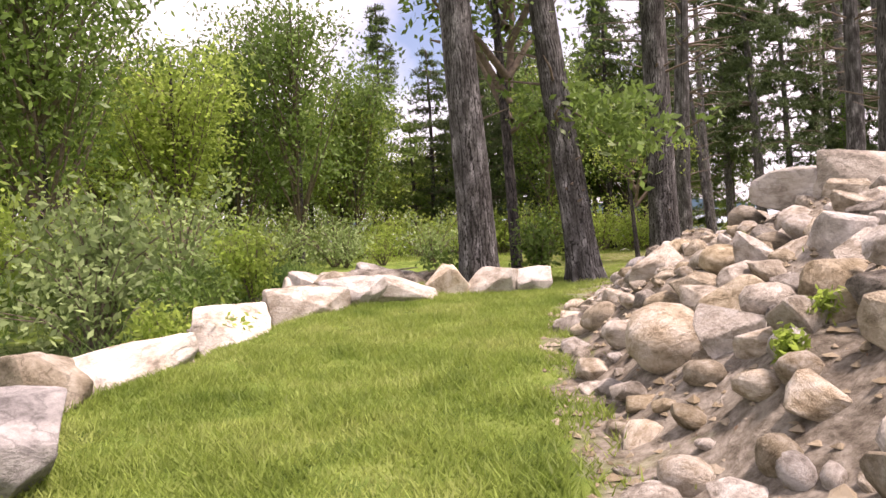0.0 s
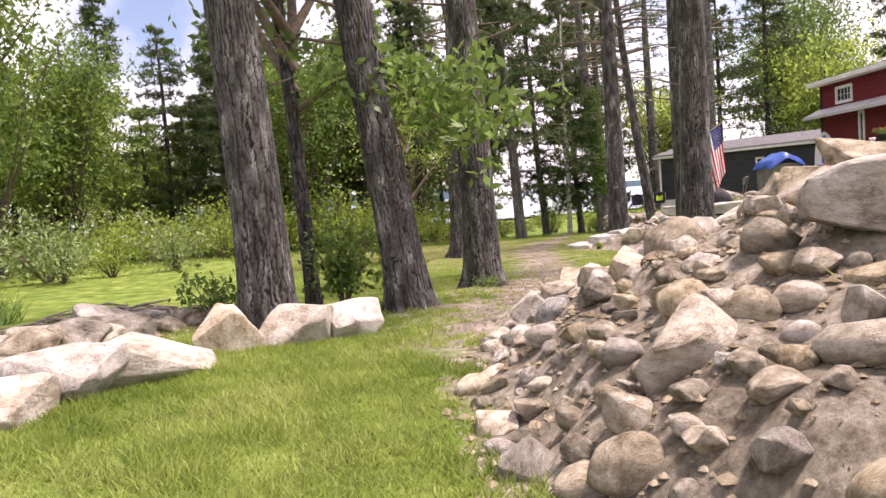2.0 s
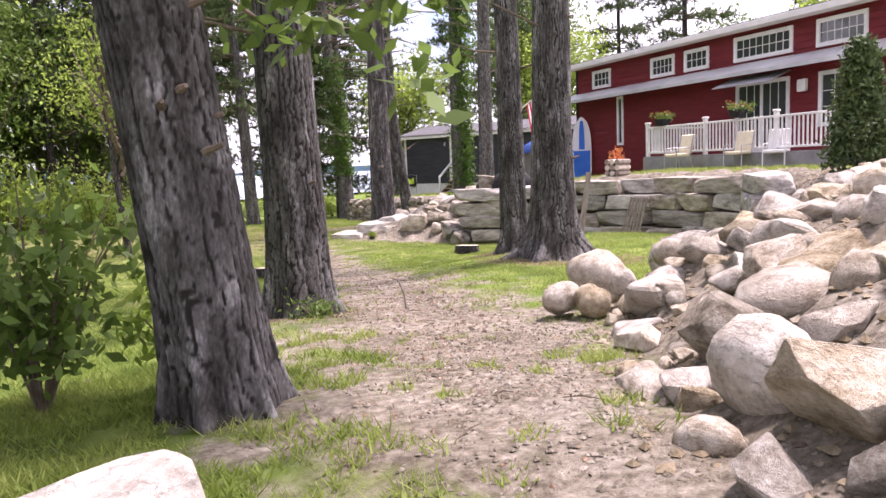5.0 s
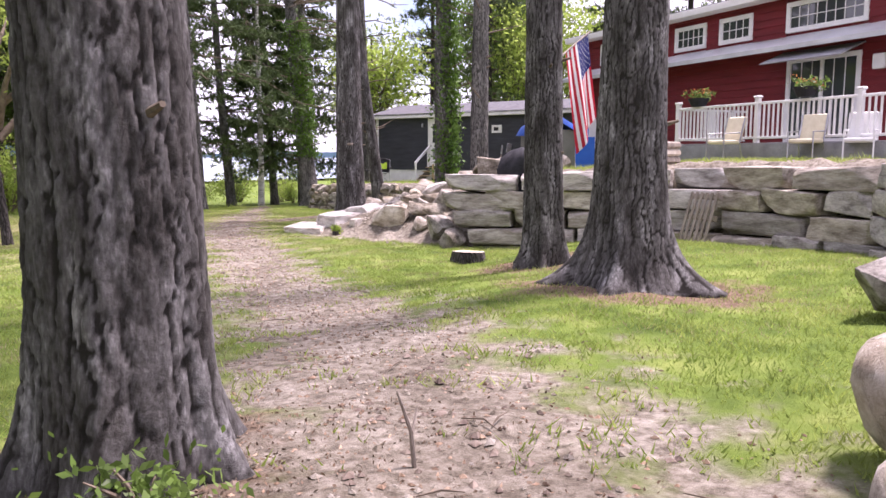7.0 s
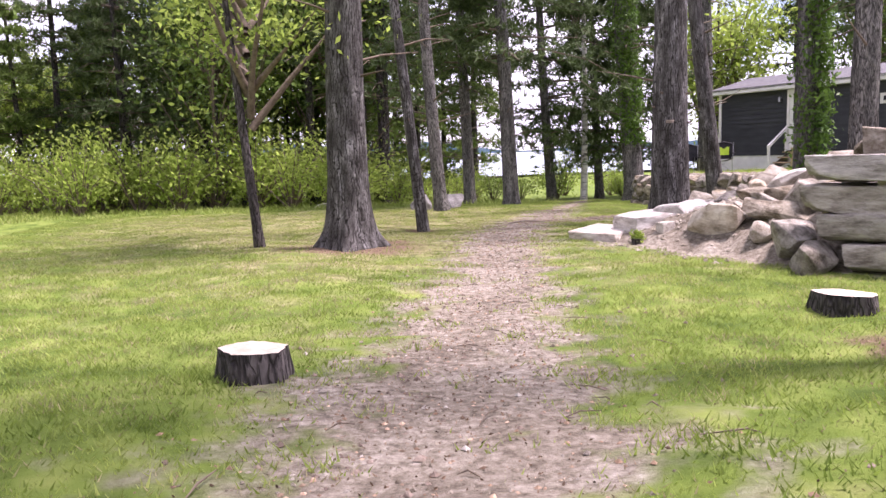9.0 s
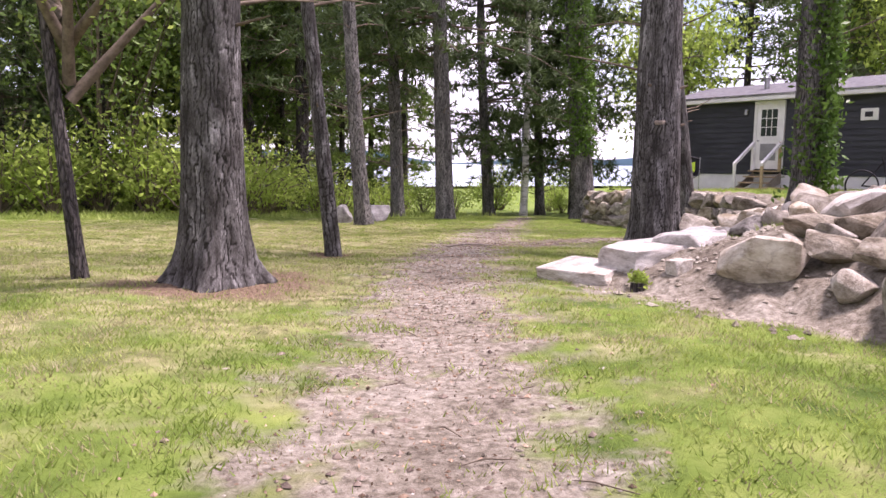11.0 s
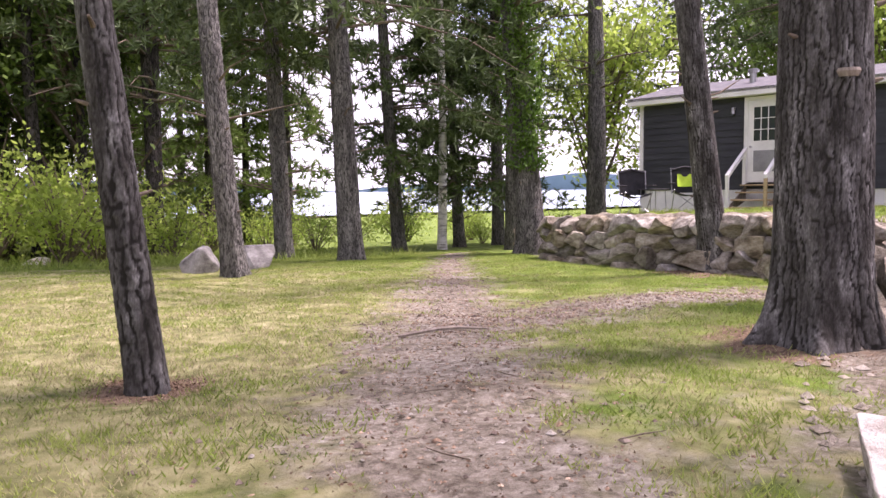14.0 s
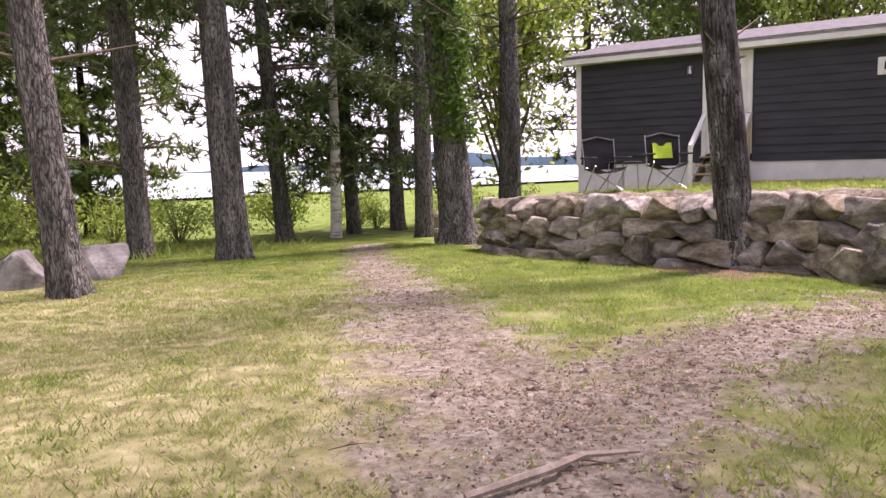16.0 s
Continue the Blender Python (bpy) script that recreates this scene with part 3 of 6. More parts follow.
def lawn(x, y, s, dirt, dry, litter):
    return np.where(s > -0.05, 0.03, 1.0) * np.clip(1.4 - 1.9 * dirt, 0, 1) * np.clip(1.3 - 1.1 * dry, 0.25, 1) * np.clip(1.1 - 1.3 * litter, 0, 1)


def parched(x, y, s, dirt, dry, litter):
    return np.where(s > -0.05, 0.02, 1.0) * np.clip(1.25 - 1.9 * dirt, 0, 1) * np.clip(dry * 1.3, 0.05, 1) * np.clip(1.1 - litter, 0, 1)


blades("grass", "lush green mown lawn", M["grass"], 420000, -2.2, 5.0, -0.5, 14.0, 0.062, lambda x, y, s, a, b, c: lawn(x, y, s, a, b * 0.4, c) * (x > -1.9 - 0.0 * y), 0.006)
blades("grass", "thin green lawn beside the track", M["grass"], 900000, 2.0, 23.0, 12.0, 47.0, 0.05, lawn, 0.006)
blades("grass", "dry straw-coloured turf", M["grass_dry"], 460000, 3.0, 21.0, 15.0, 42.0, 0.04, parched, 0.005)
blades("grass", "tall meadow grass", M["grass"], 260000, -40, 22, 14, 75, 0.22, lambda x, y, s, a, b, c: (s < 0) * (np.hypot((x - 10) * 0.8, y - 28) > 17) * ((x < 1) | (y > 46)) * np.exp(-np.hypot(x, y) / 60), 0.02)
blades("grass", "grass on the upper terrace", M["grass"], 90000, 15.5, 29, 15, 44, 0.09, lambda x, y, s, a, b, c: (s > 0.95) * 0.9, 0.008)


def reed_bed(x, y):
    return np.exp(-(((x + 3.4) / 1.6) ** 2 + ((y - 14.5) / 2.5) ** 2)) + np.exp(-(((x + 4.2) / 0.9) ** 2 + ((y - 8.5) / 4) ** 2)) + np.exp(-(((x + 7) / 4.0) ** 2 + ((y - 15.5) / 1.8) ** 2))


blades("reeds", "upright green reeds at the pond edge", M["reed"], 40000, -12, -2.6, 4, 20, 0.5, lambda x, y, s, a, b, c: reed_bed(x, y) * 0.8, 0.012)

# ---- trees ----


def trunk_mesh(name, diameter, tall, lean=(0, 0), flare=1.5, seed=0, detail=28, low=0.16):
    """A tapered trunk with root flare, bark ridges and a slight wander."""
    r = np.random.default_rng(seed)
    v, f = [], []
    zs = list(np.concatenate([[-0.35], np.arange(0, 2.5, low), np.arange(2.5, 6, low * 2.2), np.linspace(6, tall, 14)]))
    phase, lobes = r.uniform(0, 6.28, 4), r.integers(4, 7)
    for z in zs:
        rad = diameter / 2 * (1 - 0.75 * max(0, z - 1) / tall)
        low_z = max(0.0, z)
        spread = (flare - 1) * math.exp(-low_z / 0.3)
        cx = lean[0] * z + 0.06 * math.sin(z * 0.35 + phase[0])
        cy = lean[1] * z + 0.06 * math.sin(z * 0.3 + phase[1])
        for k in range(detail):
            a = 2 * math.pi * k / detail
            root = 1 + spread * (0.65 + 0.7 * max(0, math.cos(lobes * a + phase[2])) ** 2)
            ridge = 1 + 0.035 * noise.noise(Vector((math.cos(a) * 6, math.sin(a) * 6, z * 1.1 + seed))) + 0.03 * math.sin(k * 2.9 + 2 * noise.noise(Vector((a * 2, z * 1.5, seed))))
            v.append((cx + math.cos(a) * rad * root * ridge, cy + math.sin(a) * rad * root * ridge, z))
    n = detail
    for i in range(len(zs) - 1):
        f += [(i * n + k, i * n + (k + 1) % n, (i + 1) * n + (k + 1) % n, (i + 1) * n + k) for k in range(n)]
    me = bpy.data.meshes.new(name)
    me.from_pydata(v, [], f)
    me.polygons.foreach_set("use_smooth", [True] * len(f))
    return me


def lattice(u, v, period, seed):
    """Smooth value noise in -1..1 that repeats after a whole number of cells along u."""
    i, j = np.floor(u), np.floor(v)
    fu, fv = u - i, v - j
    fu, fv = fu * fu * (3 - 2 * fu), fv * fv * (3 - 2 * fv)

    def chance(a, b):
        w = np.sin((a % period) * 127.1 + b * 311.7 + seed * 74.7) * 43758.5453
        return 2 * (w - np.floor(w)) - 1

    low = chance(i, j) * (1 - fu) + chance(i + 1, j) * fu
    high = chance(i, j + 1) * (1 - fu) + chance(i + 1, j + 1) * fu
    return low * (1 - fv) + high * fv


def bark_plates(a, z, radius, seed, wide, long):
    """Long wandering furrows crossed by short cracks: 0 in a furrow to 1 on top of a plate, and a tone for each plate."""
    cols = max(6, round(2 * math.pi * radius / wide))
    turn = a / (2 * math.pi)
    c = turn * cols + 0.6 * lattice(turn * cols / 2, z * 5, cols // 2, seed) + 0.3 * lattice(turn * cols, z * 13, cols, seed + 1) + 0.14 * lattice(turn * cols * 3, z * 45, cols * 3, seed + 2)
    i = np.floor(c)
    f = c - i
    left = np.clip(1.0 + 1.1 * lattice(i + 0.0 * f, z * 2.2, cols, seed + 3), 0.12, 1)
    right = np.clip(1.0 + 1.1 * lattice(i + 1 + 0.0 * f, z * 2.2, cols, seed + 3), 0.12, 1)

    def step(d, w):
        u = np.clip(d / w, 0, 1)
        return u * u * (3 - 2 * u)

    furrow = np.minimum(1 - left * (1 - step(f, 0.22)), 1 - right * (1 - step(1 - f, 0.22)))
    row = z / long + 5.3 * np.sin(i % cols * 12.9 + seed) + 0.35 * lattice(turn * cols, z * 20, cols, seed + 4) + 0.25 * (f - 0.5)
    j = np.floor(row)
    g = row - j
    hard = np.clip(0.3 + 0.6 * np.sin((i % cols) * 91.7 + j * 47.3 + seed), 0, 1)
    hard2 = np.clip(0.3 + 0.6 * np.sin((i % cols) * 91.7 + (j + 1) * 47.3 + seed), 0, 1)
    crack = np.minimum(1 - hard * (1 - step(g, 0.16)), 1 - hard2 * (1 - step(1 - g, 0.14)))
    tone = 0.5 + 0.5 * np.sin((i % cols) * 17.7 + j * 29.3 + seed * 3.1)
    flake = 0.5 + 0.5 * lattice(turn * cols * 2, z * 38, cols * 2, seed + 5)
    return np.minimum(furrow, crack) * (0.78 + 0.22 * flake), tone


def trunk_fine(name, diameter, tall, lean=(0, 0), flare=1.5, seed=0, wide=0.055, long=0.13, deep=0.02):
    """A trunk seen from near by: root flare, wander and raised bark plates in the mesh itself."""
    r = np.random.default_rng(seed)
    n = int(math.pi * diameter / 0.0125)
    zs = np.concatenate([[-0.35], np.arange(-0.1, 3.0, 0.025), np.arange(3.0, 5.5, 0.05), np.linspace(5.5, tall, 12)])
    A, Z = np.meshgrid(np.arange(n) * 2 * math.pi / n, zs)
    phase, lobes = r.uniform(0, 6.28, 6), int(r.integers(4, 7))
    rad = diameter / 2 * (1 - 0.75 * np.maximum(0, Z - 1) / tall)
    low_z = np.maximum(0, Z)
    spread = (flare - 1) * (0.75 * np.exp(-low_z / 0.24) + 0.25 * np.exp(-low_z / 0.7))
    lobe = np.maximum(0, np.cos(lobes * A + phase[2] + 0.5 * np.sin(A + phase[4]))) ** 2
    root = 1 + spread * (0.55 + 0.9 * lobe)
    swell = 1 + 0.02 * np.sin(3 * A + 1.3 * Z + phase[3]) + 0.016 * np.sin(5 * A - 0.9 * Z + phase[4]) + 0.01 * np.sin(2 * A + 4 * Z + phase[5])
    plate, tone = bark_plates(A, Z, diameter / 2, seed, wide, long)
    crust = 0.0016 * np.sin(A * 97 + Z * 210) + 0.0014 * np.sin(A * 61 - Z * 330 + seed)
    R = rad * root * swell + deep * (plate - 1) * (0.7 + 0.5 * tone) + crust
    X = np.cos(A) * R + lean[0] * Z + 0.06 * np.sin(Z * 0.35 + phase[0])
    Y = np.sin(A) * R + lean[1] * Z + 0.06 * np.sin(Z * 0.3 + phase[1])
    rows = len(zs)
    me = bpy.data.meshes.new(name)
    me.vertices.add(rows * n)
    me.vertices.foreach_set("co", np.stack([X, Y, Z], -1).astype(np.float32).ravel())
    i, k = np.meshgrid(np.arange(rows - 1), np.arange(n), indexing="ij")
    quads = np.stack([i * n + k, i * n + (k + 1) % n, (i + 1) * n + (k + 1) % n, (i + 1) * n + k], -1).astype(np.int32)
    me.loops.add(quads.size)
    me.loops.foreach_set("vertex_index", quads.ravel())
    me.polygons.add(quads.size // 4)
    me.polygons.foreach_set("loop_start", np.arange(0, quads.size, 4, dtype=np.int32))
    me.update(calc_edges=True)
    me.polygons.foreach_set("use_smooth", np.ones(quads.size // 4, dtype=bool))
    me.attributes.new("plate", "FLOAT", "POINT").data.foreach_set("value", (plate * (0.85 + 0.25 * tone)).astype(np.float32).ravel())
    return me


def needles(r, centres, dirs, length=0.2, per=12, wide=0.014):
    """Tufts of long needles round each twig end."""
    c = np.repeat(centres, per, 0)
    d = np.repeat(dirs, per, 0) * 0.6 + r.normal(0, 0.6, (len(c), 3))
    d /= np.linalg.norm(d, axis=1)[:, None]
    side = np.cross(d, r.normal(0, 1, d.shape))
    side /= np.linalg.norm(side, axis=1)[:, None] + 1e-9
    l = length * r.uniform(0.6, 1.3, (len(c), 1))
    return np.stack([c - side * wide, c + side * wide, c + d * l], 1).reshape(-1, 3)


def pine_crown(r, tall, low, reach, steps, tufts, length, per, wide, droop=0.25, dead=0):
    """Whorled limbs with needle tufts; the last count of dead limbs below them are bare."""
    limbs, cs, ds = Shape(), [], []
    for i in range(steps):
        z = low + (tall - low) * (i / steps) ** 0.9 + (r.uniform(-0.5, 0.5) if i else 0.0)
        out = reach * (1 - 0.8 * (i / steps)) * r.uniform(0.7, 1.15)
        for k in range(r.integers(3, 6)):
            a = r.uniform(0, 6.283)
            z += r.uniform(-0.12, 0.12)
            u = np.array([math.cos(a), math.sin(a), 0])
            l = out * r.uniform(0.55, 1.1)
            pts = [np.array([0, 0, z]) + u * l * t + np.array([0, 0, 0.2 * l * t - droop * l * t * t]) + r.normal(0, 0.05 * l, 3) * t for t in (0, 0.35, 0.7, 1.0)]
            limbs.tube([tuple(p) for p in pts], [0.05, 0.035, 0.02, 0.008], 5, False)
            for j in range(tufts):
                t = r.uniform(0.25, 1.0)
                p = pts[1] + (pts[3] - pts[1]) * ((t - 0.25) / 0.75)
                side = np.array([-u[1], u[0], 0]) * r.normal(0, 0.26 * l)
                cs.append(p + side + np.array([0, 0, r.normal(0.0, 0.05 + 0.03 * l)]))
                ds.append(u * 0.5 + np.array([0, 0, 0.5]))
    for i in range(dead):
        a, z = r.uniform(0, 6.283), r.uniform(low * 0.35, low)
        u, l = np.array([math.cos(a), math.sin(a), 0]), r.uniform(0.5, 1.8)
        pts = [np.array([0, 0, z]) + u * l * t + np.array([0, 0, 0.25 * l * t]) + r.normal(0, 0.06, 3) * t for t in (0, 0.5, 1.0)]
        limbs.tube([tuple(p) for p in pts], [0.03, 0.018, 0.006], 5, False)
    return limbs, needles(r, np.array(cs), np.array(ds), length, per, wide)


def leaf_cloud(r, centres, size, per, spread, flat=0.5):
    """Leaves as folded pairs of triangles scattered round each centre."""
    c = np.repeat(centres, per, 0) + r.normal(0, 1, (len(centres) * per, 3)) * spread * np.array([1, 1, flat])
    a = r.normal(0, 1, c.shape)
    a /= np.linalg.norm(a, axis=1)[:, None]
    b = np.cross(a, r.normal(0, 1, c.shape))
    b /= np.linalg.norm(b, axis=1)[:, None] + 1e-9
    s = size * r.uniform(0.6, 1.3, (len(c), 1))
    return np.stack([c - a * s, c - b * s * 0.45, c + a * s, c + b * s * 0.45], 1).reshape(-1, 3)


def broad_crown(r, low, tall, reach, limbs_n, clumps, leaf, per, spread):
    limbs, cs = Shape(), []
    for i in range(limbs_n):
        z = low + (tall - low) * r.uniform(0, 0.75)
        a = r.uniform(0, 6.283)
        rise = (tall - z) * r.uniform(0.25, 0.8)
        l = reach * r.uniform(0.5, 1.0) * (1 - 0.45 * (z - low) / (tall - low))
        end = np.array([math.cos(a) * l, math.sin(a) * l, z + rise])
        pts = [np.array([0, 0, z]) * (1 - t) + end * t + np.array([0, 0, -0.12 * l * t * (1 - t)]) + r.normal(0, 0.08 * l, 3) * t * (1 - t) for t in (0, 0.3, 0.6, 1)]
        limbs.tube([tuple(p) for p in pts], [0.08, 0.055, 0.03, 0.01], 5, False)
        for j in range(clumps):
            t = r.uniform(0.22, 1.08)
            k = min(int(t * 3), 2)
            cs.append(pts[0] + (pts[3] - pts[0]) * t + r.normal(0, 0.18 * reach, 3) * np.array([1, 1, 0.7]))
    return limbs, leaf_cloud(r, np.array(cs), leaf, per, spread)


def tree(name, trunk, limbs, crown, bark, leaf, m, label, group="", per=3):
    ob = empty(name, m, label, "tree", group)
    trunk.materials.clear()
    trunk.materials.append(bark)
    link("trunk", trunk, ob, Matrix())
    if limbs is not None:
        tagged(limbs.part("branchwork", M["twig"], ob, smooth=True), kind="stuff")
    if crown is not None:
        tagged(tri_object("crown", crown, leaf, ob, per=per), kind="stuff")
    return ob


def near_pine(x, y, dia, lean, seed, flare=1.6, low=7.0, ivy=False, tufts=5, near=False):
    """One of the mature pines of the row, with bare lower trunk and crown high above."""
    r = np.random.default_rng(seed)
    tall = 19.0
    lx, ly = lean
    me = trunk_fine("trunk", dia, tall, lean, flare, seed) if near else trunk_mesh("trunk", dia, tall, lean, flare, seed, 40)
    dense = tufts > 10
    limbs, crown = pine_crown(r, tall, low, 4.4 if dense else 3.6, 22 if dense else 16, round(tufts * 2.5) if dense else tufts, 0.34 if dense else 0.26, 10, 0.034 if dense else 0.02, 0.42 if dense else 0.2, 9)
    shift = lambda p: (p[0] + lx * p[2], p[1] + ly * p[2], p[2])
    limbs.v = [shift(p) for p in limbs.v]
    crown = crown + crown[:, 2:3] * np.array([[lx, ly, 0]])
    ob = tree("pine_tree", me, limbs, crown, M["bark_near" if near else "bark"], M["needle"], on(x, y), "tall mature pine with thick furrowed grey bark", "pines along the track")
    # broken branch stubs
    for i in range(7):
        a, z = r.uniform(0, 6.283), r.uniform(1.2, 4.5)
        c = Vector((math.cos(a), math.sin(a), 0.25))
        p = Vector((lx * z, ly * z, z)) + c * dia * 0.42
        Shape().tube([p, p + c * r.uniform(0.06, 0.16)], [0.025, 0.012], 6).part("branch_stub", M["twig"], ob)
    if ivy:
        k = 900
        a, z = r.uniform(0, 6.283, k), r.uniform(0.2 if ivy is True else ivy, 8.5, k)
        a = np.where(r.uniform(0, 1, k) < 0.7, a * 0.35 + 3.6, a)
        rad = dia / 2 * 1.02 + np.abs(r.normal(0, 0.1, k))
        c = np.stack([np.cos(a) * rad + lx * z, np.sin(a) * rad + ly * z, z], -1)
        tri_object("ivy", leaf_cloud(r, c, 0.075, 5, 0.09, 1), M["vine"], ob, "climbing ivy leaves", 4)
    return ob
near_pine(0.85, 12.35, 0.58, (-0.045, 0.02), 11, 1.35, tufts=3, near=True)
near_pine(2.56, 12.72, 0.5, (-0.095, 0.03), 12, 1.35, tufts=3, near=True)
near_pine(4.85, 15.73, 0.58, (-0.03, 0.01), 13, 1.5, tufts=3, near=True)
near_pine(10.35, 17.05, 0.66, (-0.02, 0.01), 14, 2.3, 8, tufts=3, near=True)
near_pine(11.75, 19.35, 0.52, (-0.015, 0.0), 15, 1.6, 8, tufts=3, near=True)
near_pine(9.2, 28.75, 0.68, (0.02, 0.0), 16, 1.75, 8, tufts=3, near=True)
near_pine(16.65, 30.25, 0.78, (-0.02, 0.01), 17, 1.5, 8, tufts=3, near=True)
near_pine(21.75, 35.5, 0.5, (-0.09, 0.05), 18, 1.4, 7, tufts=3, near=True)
near_pine(14.7, 41.35, 0.46, (-0.04, 0.02), 19, 1.4, 8, False, 4)
near_pine(17.8, 47.1, 0.5, (-0.02, 0.0), 20, 1.3, 5, False, 12)
near_pine(18.75, 44.4, 0.62, (-0.05, 0.02), 21, 1.4, 6, False, 11)
near_pine(23.4, 50.4, 0.5, (-0.05, 0.02), 22, 1.3, 3.4, False, 15)
near_pine(26.7, 51.4, 0.45, (-0.05, 0.02), 23, 1.3, 2.6, False, 17)
near_pine(28.4, 51.2, 0.5, (-0.01, 0.0), 24, 1.3, 2.6, False, 17)
near_pine(23.55, 43.0, 0.8, (-0.06, 0.03), 25, 1.4, 6, 2.4)
near_pine(21.2, 31.2, 0.6, (-0.01, 0.0), 26, 1.3, 8, True, 4)
near_pine(19.2, 27.6, 0.5, (-0.02, 0.0), 27, 1.3, 7, False, 4)
near_pine(25.6, 46.5, 0.5, (0.0, 0.0), 28, 1.3, 9.0, False, 2)
near_pine(30.2, 47.5, 0.75, (0.0, 0.0), 29, 1.3, 6.0, False, 5)
# thin leaning trunk by the track
lr = np.random.default_rng(31)
limbs, crown = pine_crown(lr, 14, 7, 2.0, 9, 5, 0.24, 9, 0.018, 0.2, 4)
limbs.v = [(p[0] - 0.1 * p[2], p[1] + 0.06 * p[2], p[2]) for p in limbs.v]
crown = crown + crown[:, 2:3] * np.array([[-0.1, 0.06, 0]])
slender = tree("pine_tree", trunk_fine("trunk", 0.26, 14, (-0.1, 0.06), 1.25, 31, 0.062, 0.07, 0.016), limbs, crown, M["bark_near"], M["needle"], on(11.42, 31.9), "slender leaning pine trunk with flaky bark")
for z, a in ((1.3, 0.4), (1.9, 2.6), (2.4, 4.4), (3.0, 1.2)):
    p, c = Vector((-0.1 * z, 0.06 * z, z)), Vector((math.cos(a), math.sin(a), 0.3))
    Shape().tube([p + c * 0.09, p + c * 0.22], [0.02, 0.01], 6).part("branch_stub", M["twig"], slender)
# birch
limbs, crown = broad_crown(lr, 7, 15, 2.2, 10, 5, 0.07, 30, 0.4)
limbs.v = [(p[0] - 0.03 * p[2], p[1], p[2]) for p in limbs.v]
tree("birch_tree", trunk_mesh("trunk", 0.34, 15, (0.02, 0.0), 1.2, 32, 16, 0.4), limbs, crown, M["birch"], M["leaf"], on(24.9, 50.0), "white-barked birch among dark pines", per=4)
# sapling with broad leaves
limbs, crown = broad_crown(lr, 2.0, 6.5, 2.4, 14, 7, 0.07, 26, 0.28)
tree("young_maple", trunk_mesh("trunk", 0.17, 6.5, (-0.06, 0.0), 1.3, 33, 16, 0.3), limbs, crown, M["bark_far"], M["leaf_light"], on(7.7, 29.9), "young broad-leaved tree with a slim trunk on the lawn", per=4)
# oak behind the first pines, one long limb drooping towards the lawn
limbs, crown = broad_crown(lr, 2.6, 9.5, 3.2, 22, 9, 0.085, 30, 0.33)
droop = [np.array(p) for p in ((0, 0, 2.7), (0.5, -0.6, 3.0), (1.0, -1.2, 2.8), (1.55, -1.8, 2.2))]
limbs.tube([tuple(p) for p in droop], [0.05, 0.035, 0.02, 0.008], 6, False)
spray = np.array([droop[1 + k % 3] + lr.normal(0, 1, 3) * np.array([0.34, 0.34, 0.3]) + np.array([0.1, 0, 0.1]) for k in range(60)] + [np.array((1.9, -1.3, 2.6)) + lr.normal(0, 1, 3) * np.array([0.45, 0.45, 0.28]) for _ in range(34)])
crown = np.vstack([crown, leaf_cloud(lr, spray, 0.085, 16, 0.16, 0.5)])
tree("oak_tree", trunk_mesh("trunk", 0.2, 9.5, (-0.05, 0.0), 1.3, 34, 18, 0.3), limbs, crown, M["bark_far"], M["leaf"], on(1.62, 13.95), "slim oak with large green leaves behind the pines", per=4)

# kinds of tree that stand farther off, each built once
def far_broad(seed, leaf, tall, reach):
    r = np.random.default_rng(seed)
    limbs, crown = broad_crown(r, tall * 0.04, tall, reach, 40, 8, 0.14, 25, 0.55)
    return tree("broadleaf_tree", trunk_mesh("trunk", 0.34, tall * 0.9, (0.01, 0), 1.3, seed, 12, 0.8), limbs, crown, M["bark_far"], M[leaf], on(-30, 60), "tall leafy broadleaf tree at the meadow edge", "woods round the meadow", 4)


def far_pine(seed, leaf, tall, low, reach):
    r = np.random.default_rng(seed)
    limbs, crown = pine_crown(r, tall, low, reach, 26, 12, 0.36, 9, 0.035, 0.3, 6)
    return tree("pine_tree", trunk_mesh("trunk", 0.42, tall, (0.005, 0), 1.3, seed, 12, 0.8), limbs, crown, M["bark_far"], M[leaf], on(-30, 60), "dark pine with drooping needle boughs", "woods round the meadow")


def shrub(seed, leaf, tall, reach, stems=16):
    r = np.random.default_rng(seed)
    ob = empty("shrub", on(-20, 40), "dense multi-stemmed willow shrub", "shrub", "shrubs in the meadow")
    st, cs = Shape(), []
    for i in range(stems):
        a, l = r.uniform(0, 6.283), reach * r.uniform(0.2, 1)
        end = np.array([math.cos(a) * l, math.sin(a) * l, tall * r.uniform(0.6, 1.05) * (1 - 0.35 * (l / reach) ** 2)])
        mid = end * 0.5 + np.array([0, 0, 0.12 * tall])
        st.tube([(0, 0, -0.1), tuple(mid), tuple(end)], [0.03, 0.02, 0.006], 5, False)
        for j in range(9):
            t = r.uniform(0.3, 1.02)
            cs.append((mid * (1 - t) * 2 * t + end * t * t) + r.normal(0, 0.12 * reach, 3))
    tagged(st.part("stemwork", M["twig"], ob), kind="stuff")
    tri_object("foliage", leaf_cloud(r, np.array(cs), 0.085, 9, 0.24, 0.8), M[leaf], ob, per=4)
    return ob


far_kinds = [far_broad(41, "leaf", 13, 4.2), far_broad(42, "leaf_light", 11, 3.6), far_broad(43, "leaf", 15, 4.6), far_pine(44, "needle", 16, 2.0, 4.2), far_pine(45, "needle_light", 12, 0.8, 3.4), far_pine(46, "needle", 18, 5.0, 3.8)]
shrub_kinds = [shrub(51, "leaf_grey", 2.6, 1.9), shrub(52, "leaf_light", 2.3, 1.7), shrub(53, "leaf_light", 3.0, 2.0), shrub(54, "leaf_grey", 1.8, 1.5)]


